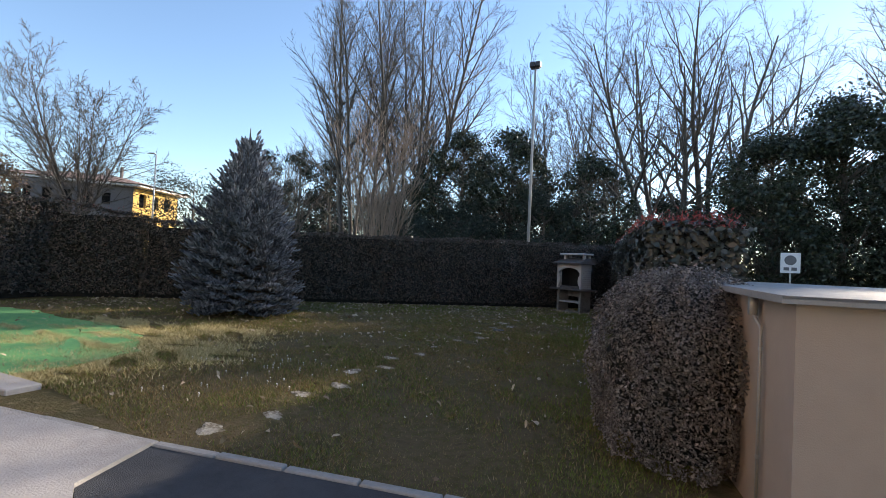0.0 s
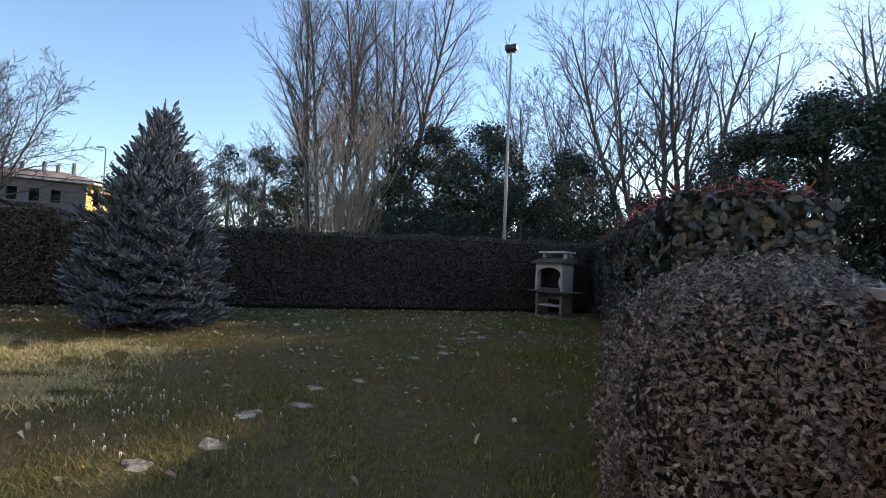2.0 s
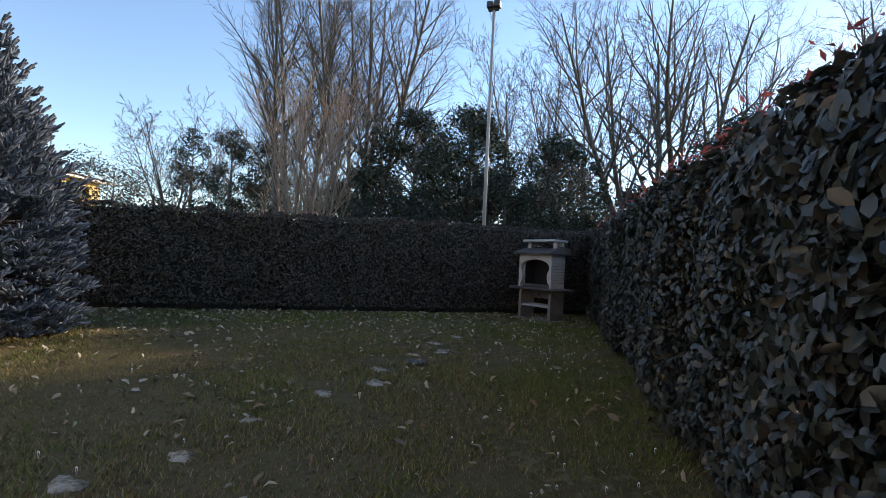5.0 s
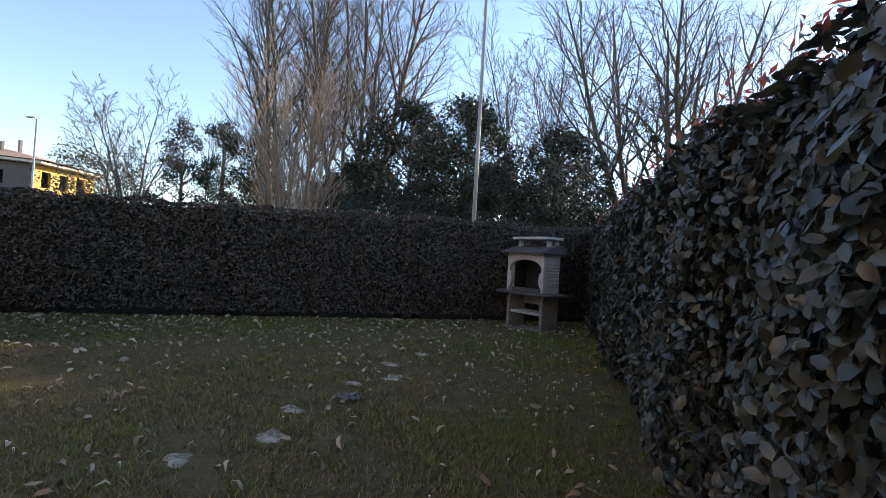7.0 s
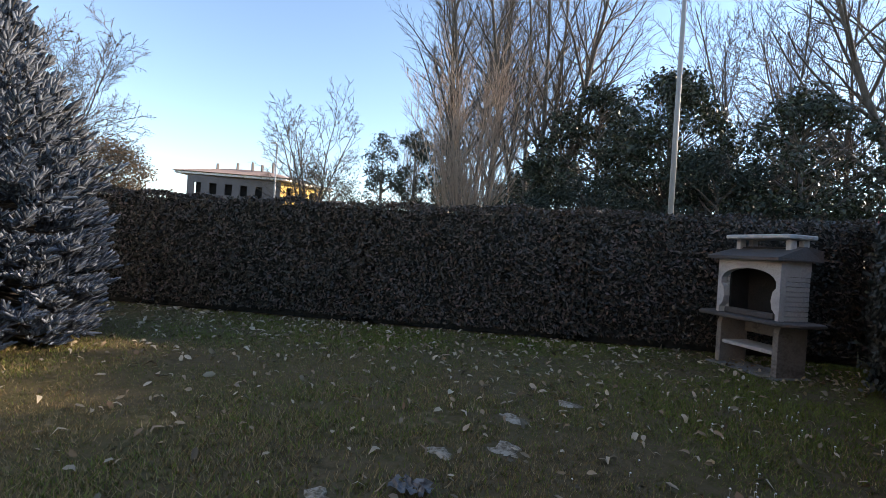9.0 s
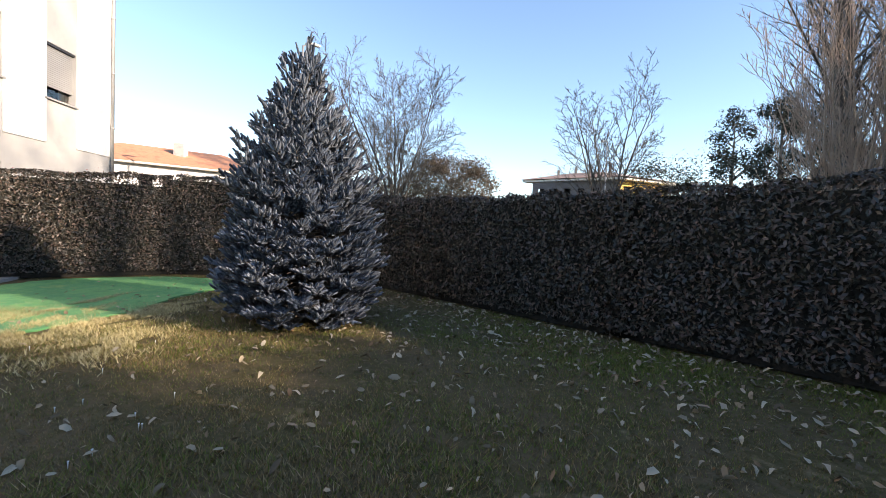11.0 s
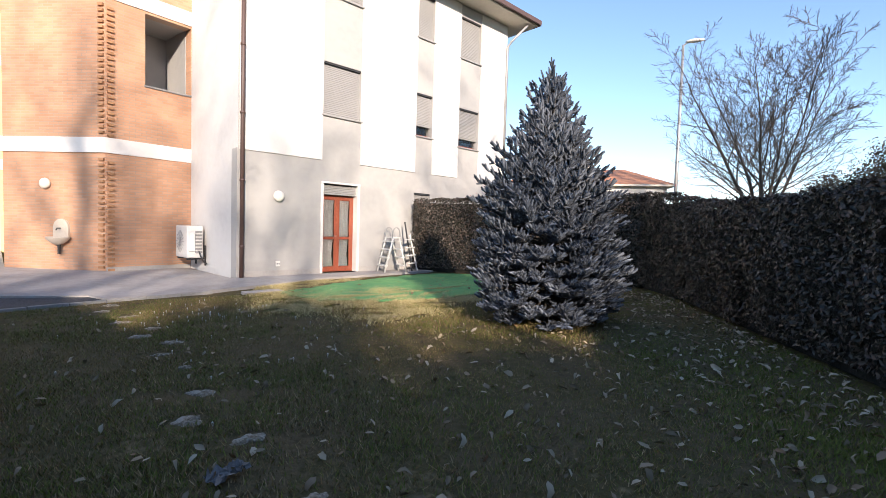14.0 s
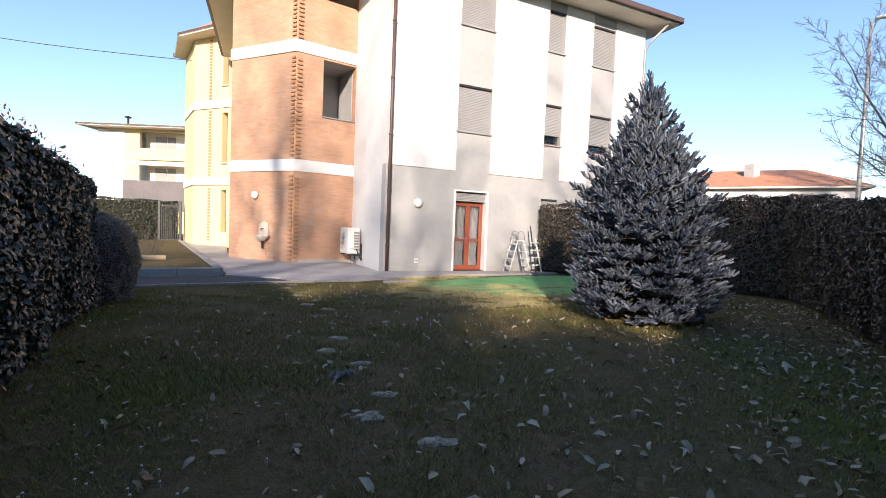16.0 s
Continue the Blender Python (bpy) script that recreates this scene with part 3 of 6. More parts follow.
# brick bay
wall_part("brick_wall", E, R, 0, 3.06, [], BRICK, house, label="orange brick wall of the bay")
er = math.dist(E, R)
wall_part("brick_wall", E, R, 3.42, 6.88, [(er - 1.17, er - 0.02, 4.94, 6.8)], BRICK, house, label="orange brick wall with a loggia opening")
wall_part("brick_wall", E, R, 7.26, SOFFIT_Z, [(er - 1.17, er - 0.02, 8.75, SOFFIT_Z)], BRICK, house)
for z0, z1 in ((0, 3.06), (3.42, 6.88), (7.26, SOFFIT_Z)):
    wall_part("brick_wall", L, E, z0, z1, [], BRICK, house)
for z0 in (3.05, 6.87):
    bm = bmesh.new()
    out = [(R[0] + 0.002, R[1] + 0.03), (E[0] + 0.03, E[1] + 0.04), (L[0] + 0.05, L[1] + 0.0), (L[0] - 0.3, L[1] - 0.35), (E[0] - 0.1, E[1] - 0.4), (R[0], R[1] - 0.35)]
    bm_prism(bm, out[::-1], z0, z0 + 0.38)
    part("band", bm, BAND, house, "white concrete storey band")
u_er = Matrix.Translation((*E, 0)) @ Matrix.Rotation(math.atan2(R[1] - E[1], R[0] - E[0]), 4, "Z")
box_part("loggia_sill", (er - 1.19, er - 0.005, -0.04, 0.34, 4.9, 4.945), SILL, house, bevel=0.006, m=u_er)
bm = bmesh.new()
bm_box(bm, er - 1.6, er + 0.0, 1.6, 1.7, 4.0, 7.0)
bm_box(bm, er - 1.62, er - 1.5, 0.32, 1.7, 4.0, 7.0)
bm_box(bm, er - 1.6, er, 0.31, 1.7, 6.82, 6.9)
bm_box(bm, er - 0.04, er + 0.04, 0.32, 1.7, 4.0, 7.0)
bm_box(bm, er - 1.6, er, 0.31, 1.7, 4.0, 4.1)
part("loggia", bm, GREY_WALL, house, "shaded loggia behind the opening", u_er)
wall_part("back_wall", B, L, 0, SOFFIT_Z, [], YELLOW_WALL, house)
# toothed corner of bricks
for z0, z1 in ((0.06, 3.02), (3.46, 6.84), (7.3, 9.1)):
    n = int((z1 - z0) / 0.136)
    for i in range(n):
        z = z0 + i * 0.136
        for base, ang, s in ((E, math.atan2(R[1] - E[1], R[0] - E[0]), 1), (E, math.atan2(L[1] - E[1], L[0] - E[0]), -1)):
            box_part("brick", (0.03, 0.17, -0.055 if s > 0 else 0.002, -0.002 if s > 0 else 0.055, z + (0.0 if s > 0 else 0.068), z + (0.062 if s > 0 else 0.13)), BRICK_TOOTH, house, m=Matrix.Translation((*base, 0)) @ Matrix.Rotation(ang, 4, "Z"))
box_part("brick_plinth", (0.0, er, -0.03, -0.002, 0, 0.16), PLINTH, house, m=u_er)

# roof with eaves
def eaves_roof(name, line, z, rise, parent, mat_edge, over_label):
    """A slab of eaves over a polygon, a gutter edge and a low pitched top."""
    bm = bmesh.new()
    bm_prism(bm, line, z, z + 0.1)
    part("soffit", bm, SOFFIT, parent, "cream painted underside of the eaves")
    bm = bmesh.new()
    n = len(line)
    c = Vector((sum(p[0] for p in line) / n, sum(p[1] for p in line) / n, 0))
    for (ax, ay), (bx, by) in zip(line, line[1:] + line[:1]):
        a, b = Vector((ax, ay, 0)), Vector((bx, by, 0))
        d = (b - a).normalized()
        o = Vector((d.y, -d.x, 0))
        pts = [a + o * 0.0 - d * 0.06, b + d * 0.06, b + d * 0.06 + o * 0.12, a - d * 0.06 + o * 0.12]
        bm_prism(bm, [(p.x, p.y) for p in pts], z + 0.04, z + 0.2)
    part("gutter", bm, mat_edge, parent, "dark brown metal gutter")
    bm = bmesh.new()
    lo = [bm.verts.new((x, y, z + 0.12)) for x, y in line]
    hi = [bm.verts.new((c.x + (x - c.x) * 0.25, c.y + (y - c.y) * 0.25, z + rise)) for x, y in line]
    for i in range(n):
        bm.faces.new((lo[i], lo[(i + 1) % n], hi[(i + 1) % n], hi[i]))
    bm.faces.new(hi), bm.faces.new(lo[::-1])
    part("roof", bm, TILE, parent, over_label)


eaves_roof("roof", [(-14.75, 0.3), (-14.75, -13.5), (0.4, -12.5), (0.9, -5.7), (-1.6, -2.6), (-3.3, -2.9), (-3.3, 0.3)], SOFFIT_Z, 2.2, house, ROOF_EDGE, "low hipped roof of terracotta tiles")


def downpipe(parent, x, y, top, bend=None, mat=None, r=0.05):
    bm = bmesh.new()
    pts = [(x, y, 0.02), (x, y, top)] + (bend or [])
    bm_tube(bm, pts, r, 10)
    for z in np.arange(0.8, top, 1.6):
        bm_tube(bm, [(x, y, z), (x, y, z + 0.05)], r * 1.25, 10)
    part("downpipe", bm, mat or ROOF_EDGE, parent, "dark brown metal downpipe", smooth=True)


downpipe(house, -4.12, WALL_Y + 0.09, 9.15)
downpipe(house, -13.95, WALL_Y + 0.08, 8.35, [(-14.0, -0.35, 8.55), (-14.3, 0.15, 9.1)], STEEL, 0.045)

# yellow block behind
yellow = thing("yellow_house", "yellow rendered house block with white storey bands", "house")
Y0, Y1, Y2 = (1.75, -14.7), (0.15, -12.9), (-2.2, -12.9)
for z0, z1 in ((0, 3.1), (3.45, 6.9), (7.25, 10.4)):
    wall_part("wall", Y0, Y1, z0, z1, [(1.98, 2.36, z0 + 0.75, z1 - 0.25)], YELLOW_WALL, yellow)
    ln = math.dist(Y1, Y2)
    wall_part("wall", Y1, Y2, z0, z1, [(1.0, 1.9, z0 + 1.0, z1)], YELLOW_BRICK, yellow)
wall_part("wall", (2.4, -18.0), Y0, 0, 10.4, [], YELLOW_WALL, yellow)
for z0 in (3.09, 6.89):
    bm = bmesh.new()
    bm_prism(bm, [(2.45, -18.0), (1.82, -14.66), (0.18, -12.84), (-2.2, -12.84), (-2.2, -13.4), (0.0, -13.4), (1.4, -15.0), (2.0, -18.0)][::-1], z0, z0 + 0.37)
    part("band", bm, BAND, yellow, "white storey band")
eaves_roof("roof", [(3.0, -18.2), (2.5, -14.6), (0.6, -12.2), (-3.0, -12.2), (-3.0, -18.2)][::-1], 10.4, 1.4, yellow, ROOF_EDGE, "tiled roof")
y_face = Matrix.Translation((*Y0, 0)) @ Matrix.Rotation(math.atan2(Y1[1] - Y0[1], Y1[0] - Y0[0]), 4, "Z")
for z0, rows in ((0.3, 18), (3.55, 22), (7.35, 20)):
    for k in range(rows):
        box_part("brick", (1.08, 1.24, -0.035, -0.002, z0 + k * 0.15, z0 + k * 0.15 + 0.08), BRICK_TOOTH, yellow, m=y_face)
    if z0 > 1:
        box_part("recess", (1.5, 2.39, 0.31, 0.36, z0, z0 + 3.2), FLAT_DARK, yellow, "back sheet of the loggia, its shade in the colour", m=y_face)
        box_part("window_sill", (1.94, 2.39, -0.05, 0.3, z0 + 0.56, z0 + 0.62), SILL, yellow, m=y_face)

# far house across the drive
far = thing("balcony_house", "white and yellow house with two floors of balconies", "house")
F0, F1 = (10.4, -37.0), (0.4, -32.4)
fl = math.dist(F0, F1)
fholes = [(3.55, 9.6, 7.2, 8.75), (3.55, 9.6, 4.5, 5.95)]
wall_part("wall", F0, F1, 0, 8.95, fholes, YELLOW_WALL, far, label="yellow rendered wall with balcony openings")
fm = Matrix.Translation((*F0, 0)) @ Matrix.Rotation(math.atan2(F1[1] - F0[1], F1[0] - F0[0]), 4, "Z")
box_part("white_wall", (-0.02, 2.3, -0.05, -0.002, 0, 8.8), WHITE_WALL, far, "white rendered end wall", m=fm)
wall_part("side_wall", (6.4, -45.6), F0, 0, 8.95, [], WHITE_WALL, far)
for z0 in (4.5, 7.3):
    box_part("balcony_back", (3.2, 9.9, 1.4, 1.5, z0 - 0.9, z0 + 1.6), BAND, far, m=fm)
    for a in (4.1, 5.2):
        box_part("window", (a, a + (1.0 if a < 5 else 0.7), 1.34, 1.39, z0 + 0.1, z0 + 1.25), SHUTTER, far, "shuttered balcony window", m=fm)
    box_part("band", (2.31, fl, -0.06, -0.003, z0 - 1.45, z0 - 1.1), BAND, far, m=fm)
box_part("balcony_rail", (2.32, 9.9, -0.3, -0.07, 2.0, 4.5), FLAT_DARK, far, "brown balcony parapet", m=fm, bevel=0.01)
box_part("balcony_rail", (3.4, 9.7, -0.2, -0.07, 6.3, 7.3), YELLOW_WALL, far, m=fm, bevel=0.01)
eaves_roof("roof", [(11.9, -36.5), (-0.2, -30.9), (-4.8, -40.8), (7.1, -46.4)][::-1], 8.95, 0.9, far, ROOF_EDGE, "low tiled roof")
bm = bmesh.new()
bm_tube(bm, [(8.6, -39.0, 9.2), (8.6, -39.0, 10.4)], 0.1, 8)
bm_lathe(bm, [(0.25, 0), (0.3, 0.08), (0.05, 0.2)], 10, Matrix.Translation((8.6, -39.0, 10.4)))
part("chimney_cowl", bm, BLACK_METAL, far)

# small fixtures on the house


def wall_lamp(place, outward):
    m = Matrix.Translation(place) @ Vector(outward).to_track_quat("Z", "Y").to_matrix().to_4x4()
    t = thing("wall_lamp", "round opal glass wall lamp on the house wall", "lamp", "wall lamps", m)
    bm = bmesh.new()
    bm_lathe(bm, [(0.115, 0.0), (0.12, 0.012), (0.115, 0.03)])
    part("base", bm, WHITE_PLASTIC, t, smooth=True)
    bm = bmesh.new()
    bm_lathe(bm, [(0.125, 0.025), (0.14, 0.05), (0.13, 0.09), (0.09, 0.125), (0.03, 0.138)])
    part("shade", bm, LAMP_GLASS, t, "domed opal glass shade", smooth=True)


wall_lamp((-5.05, WALL_Y + 0.0, 2.1), (0, 1, 0))
n_el = Vector((E[1] - L[1], L[0] - E[0], 0)).normalized()
p = Vector((*E, 0)).lerp(Vector((*L, 0)), 0.57)
wall_lamp((p.x, p.y, 2.25), n_el)

# fountain basin on the brick wall
p = Vector((*E, 0)).lerp(Vector((*L, 0)), 0.42)
fountain = thing("wall_fountain", "pale stone wall fountain with a scalloped basin", "fountain", m=Matrix.Translation(p) @ Matrix.Rotation(math.atan2(n_el.y, n_el.x) - math.pi / 2, 4, "Z"))
bm = bmesh.new()
arch = [(-0.21, 0.88), (0.21, 0.88)] + [(0.21 * math.cos(a), 1.12 + 0.24 * math.sin(a)) for a in np.linspace(0, math.pi, 11)]
bm_prism(bm, [(x, z) for x, z in arch], 0, 0.06, Matrix(((1, 0, 0, 0), (0, 0, 1, 0), (0, 1, 0, 0), (0, 0, 0, 1))))
part("back_plate", bm, CERAMIC, fountain, "arched back plate")
bm = bmesh.new()
bm_lathe(bm, [(0.04, 0.70), (0.12, 0.72), (0.24, 0.80), (0.30, 0.88), (0.31, 0.90), (0.27, 0.90), (0.2, 0.82)], 20, Matrix.Translation((0, 0.14, 0)) @ Matrix.Diagonal((1.0, 0.62, 1.0, 1.0)))
part("basin", bm, CERAMIC, fountain, "half-round basin", smooth=True)
bm = bmesh.new()
bm_tube(bm, [(0, 0.1, 0.46), (0, 0.1, 0.72)], 0.035, 8)
part("drain_pipe", bm, BLACK_METAL, fountain)
bm = bmesh.new()
bm_tube(bm, [(0, 0.05, 1.12), (0, 0.16, 1.12), (0, 0.18, 1.07)], 0.016, 8)
part("tap", bm, BLACK_METAL, fountain)

# air conditioner on the return wall, its end towards the lawn
ac = thing("air_conditioner", "cream outdoor air conditioner unit on wall brackets", "air conditioner", m=pose(-3.9, -2.85, 0, 0, 0, 3.5))
box_part("body", (0.1, 0.5, -0.48, 0.42, 0.42, 1.27), WHITE_PLASTIC, ac, bevel=0.025)
bm = bmesh.new()
for i in range(9):
    bm_tube(bm, [(0.51, -0.1 + 0.3 * math.cos(a), 0.85 + 0.3 * math.sin(a)) for a in (i * math.pi / 9, i * math.pi / 9 + math.pi)], 0.006, 5)
part("fan_grille", bm, SILL, ac)
for i in range(7):
    box_part("vent_slat", (0.14, 0.30, 0.42, 0.45, 0.55 + i * 0.09, 0.60 + i * 0.09), SILL, ac)
box_part("valve_cover", (0.31, 0.47, 0.42, 0.46, 0.6, 1.1), WHITE_PLASTIC, ac, bevel=0.01)
for y in (-0.38, 0.32):
    bm = bmesh.new()
    bm_box(bm, 0.0, 0.48, y - 0.02, y + 0.02, 0.37, 0.415)
    bm_box(bm, 0.0, 0.03, y - 0.02, y + 0.02, 0.2, 0.75)
    part("bracket", bm, BLACK_METAL, ac)
bm = bmesh.new()
bm_tube(bm, [(0.22, 0.46, 0.6), (0.20, 0.52, 0.48), (0.12, 0.5, 0.32), (0.03, 0.46, 0.26)], 0.02, 6)
part("hose", bm, BLACK_METAL, ac)

# outlet box low on the wall
outlet = thing("wall_outlet", "small white outlet box low on the wall", "outlet", m=Matrix.Translation((-5.06, WALL_Y + 0.002, 0.3)))
box_part("plate", (-0.06, 0.06, 0, 0.03, 0, 0.14), WHITE_PLASTIC, outlet, bevel=0.008)
for dx in (-0.025, 0.025):
    box_part("socket", (dx - 0.012, dx + 0.012, 0.031, 0.036, 0.05, 0.09), SIGN_DARK, outlet)


def pool_ladder(m):
    t = thing("pool_ladder", "white A-frame pool ladder with dark arched handles", "ladder", m=m)
    for s in (-1, 1):
        for x in (-0.24, 0.24):
            bm = bmesh.new()
            pts = [(x, s * 0.36, 0.0), (x, s * 0.10, 1.02)]
            bm_tube(bm, pts, 0.024, 8)
            part("stringer", bm, WHITE_PLASTIC, t, "white tubular ladder side", smooth=True)
        for k in range(4):
            z = 0.2 + k * 0.235
            y = s * (0.36 - 0.26 * z / 1.02)
            box_part("tread", (-0.25, 0.25, y - 0.055, y + 0.055, z - 0.02, z + 0.02), WHITE_PLASTIC, t, bevel=0.006)
    box_part("platform", (-0.26, 0.26, -0.13, 0.13, 1.0, 1.04), WHITE_PLASTIC, t, bevel=0.008)
    for x in (-0.24, 0.24):
        bm = bmesh.new()
        bm_tube(bm, [(x, 0.12 * math.cos(a), 1.02 + 0.3 * math.sin(a) ** 0.6 if math.sin(a) > 0 else 1.02) for a in np.linspace(0.0, math.pi, 13)], 0.016, 8)
        part("handle", bm, SHUTTER, t, "grey arched handle", smooth=True)


pool_ladder(pose(-8.35, -0.05, 0.06, 0, 0, 80))
post = thing("step_ladder", "folded dark step ladder leaning by the hedge", "ladder", m=pose(-9.05, -0.2, 0.06, 0, 0, 20))
for x in (-0.16, 0.16):
    bm = bmesh.new()
    bm_tube(bm, [(x, 0.28, 0.0), (x, -0.02, 1.5 if x > 0 else 1.1)], 0.024, 6)
    part("rail", bm, BLACK_METAL if x > 0 else WHITE_PLASTIC, post)
for k in range(4):
    z = 0.22 + 0.24 * k
    box_part("tread", (-0.2, 0.2, 0.2 - 0.2 * z, 0.3 - 0.2 * z, z, z + 0.035), WHITE_PLASTIC, post, bevel=0.006)

# ---- hedges ----


def hedge(name, label, line, heights, thick, leaf, leaf_mat, density, seed, red=0, left_side=True, wave=0.05, back=0.2, ovate=False):
    """A clipped hedge along a line: twiggy core coloured near-black for inner shade, and leaves over face, top, back
    and ends. The face lies on the line, its body on one side.
    """
    rng = np.random.default_rng(seed)
    t = thing(name, label, "hedge")
    pts = [np.array([x, y, 0.0]) for x, y in line]
    core = bmesh.new()
    chunks, tops = [], []
    z_low, gone = 0.06, 0.0
    for i, (a, b) in enumerate(zip(pts, pts[1:])):
        height = (heights[i] + heights[i + 1]) / 2
        h0, dh = heights[i], heights[i + 1] - heights[i]
        d = (b - a) / np.linalg.norm(b - a)
        ln = np.linalg.norm(b - a)
        inn = np.array([-d[1], d[0], 0.0]) * (1 if left_side else -1)
        a2, b2 = a - d * (0.3 if i else -0.1), b + d * (0.3 if i < len(pts) - 2 else -0.1)
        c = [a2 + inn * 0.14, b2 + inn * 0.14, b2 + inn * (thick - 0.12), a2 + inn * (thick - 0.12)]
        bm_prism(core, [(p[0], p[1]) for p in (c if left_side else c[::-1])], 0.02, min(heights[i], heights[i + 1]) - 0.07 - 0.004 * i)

        def bumps(u, z):
            u = u + gone
            return wave * (np.sin(u * 2.1) * 0.5 + np.sin(u * 5.3 + z * 3.1) * 0.5 + np.sin(z * 4.0 + u) * 0.4)

        n = int(ln * (height - z_low) * density)
        u, z = rng.uniform(0, ln, n), rng.uniform(z_low, 1, n)
        z = z * (h0 + dh * u / ln)
        off = bumps(u, z) - np.abs(rng.normal(0, 0.045, n)) + 0.02 + 0.06 * np.clip((z - height + 0.25) / 0.25, 0, 1) ** 2 * -1
        chunks.append((a + d * u[:, None] - inn * off[:, None] + np.array([0, 0, 1]) * z[:, None], np.tile(-inn, (n, 1)) + np.array([0, 0, 0.25])))
        n = int(ln * thick * density)
        u, w = rng.uniform(0, ln, n), rng.uniform(0, thick, n)
        zt = h0 + dh * u / ln + 0.03 * np.sin(u * 3.3) + 0.03 * np.sin(u * 7.7 + w * 6) - np.abs(rng.normal(0, 0.04, n)) + 0.015
        chunks.append((a + d * u[:, None] + inn * w[:, None] + np.array([0, 0, 1]) * zt[:, None], np.tile([0, 0, 1.0], (n, 1))))
        if red:
            m = int(ln * red)
            u, w = rng.uniform(0, ln, m), rng.uniform(0, thick, m)
            tops.append((a + d * u[:, None] + inn * w[:, None] + np.array([0, 0, 1]) * (h0 + dh * u / ln + np.abs(rng.normal(0.03, 0.07, m)))[:, None], rng.normal(0, 1, (m, 3)) + np.array([0, 0, 0.3])))
        n = int(ln * (height - z_low) * density * back)
        u, z = rng.uniform(0, ln, n), rng.uniform(z_low, height, n)
        chunks.append((a + d * u[:, None] + inn * (thick + rng.normal(0, 0.04, n))[:, None] + np.array([0, 0, 1]) * z[:, None], np.tile(inn, (n, 1))))
        gone += ln
        if i < len(pts) - 2:
            # a full corner where two runs meet
            n = int(height * density * 0.42)
            z = rng.uniform(z_low, height, n)
            spot = b + inn * 0.06 + np.stack([rng.normal(0, 0.09, n), rng.normal(0, 0.09, n), z], 1)
            chunks.append((spot, np.tile(-inn, (n, 1)) + rng.normal(0, 0.5, (n, 3))))
    for p, q in ((pts[0], pts[1]), (pts[-1], pts[-2])):
        height = heights[0] if p is pts[0] else heights[-1]
        d = (q - p) / np.linalg.norm(q - p)
        inn = np.array([-d[1], d[0], 0.0]) * (1 if left_side == (p is pts[0]) else -1)
        n = int(thick * (height - z_low) * density)
        w, z = rng.uniform(0, thick, n), rng.uniform(z_low, height, n)
        chunks.append((p - d * (rng.normal(0, 0.04, n))[:, None] + inn * w[:, None] + np.array([0, 0, 1]) * z[:, None], np.tile(-d, (n, 1))))
    part("inner_growth", core, HEDGE_CORE, t, "twiggy inside of the hedge, its shade in the colour")
    P, N = np.concatenate([c[0] for c in chunks]), np.concatenate([c[1] for c in chunks])
    v, f = leaves(rng, P, N, np.full(len(P), leaf), 0.54 if ovate else 0.46, 0.42 if ovate else 0.5, ovate=ovate)
    array_part("foliage", v, f, leaf_mat, t, kind="stuff", smooth=ovate)
    if red:
        P, N = np.concatenate([c[0] for c in tops]), np.concatenate([c[1] for c in tops])
        v, f = leaves(rng, P, N, np.full(len(P), leaf * 0.72), 0.34, 0.9, -1.2)
        array_part("young_growth", v, f, RED_LEAF, t, "red young shoots on top", kind="stuff")
    return t


hedge("hedge", "tall dark green photinia hedge with red young tips", [(1.80, 4.25), (1.80, 5.3), (1.6, 7.2), (1.32, 10.4), (0.98, 13.6), (0.8, 16.2)], [1.78, 1.9, 1.98, 2.02, 2.05, 2.05], 0.82, 0.070, HEDGE_LEAF, 1250, 11, red=340, left_side=False, wave=0.07, ovate=True)
hedge("hedge", "long clipped dark evergreen hedge behind the lawn", [(-10.35, 7.3), (-8.3, 8.85), (-5.3, 11.1), (-2.5, 13.2), (0.9, 15.75)], [2.1, 1.98, 2.0, 2.08, 2.1], 0.8, 0.07, BACK_LEAF, 1000, 12, left_side=True, wave=0.05, back=0.15)
hedge("hedge", "clipped evergreen hedge between garden and street", [(-9.35, -0.3), (-11.3, 2.55), (-11.75, 5.9), (-10.35, 7.3)], [2.25, 2.48, 2.45, 2.2], 0.8, 0.07, BACK_LEAF, 950, 13, red=12, left_side=True, wave=0.05, back=0.15)
hedge("hedge", "sunlit green hedge beside the drive", [(8.6, -17.8), (2.75, -18.6)], [2.35, 2.3], 0.9, 0.12, EVERGREEN, 240, 14, left_side=True, wave=0.1, back=0.2)


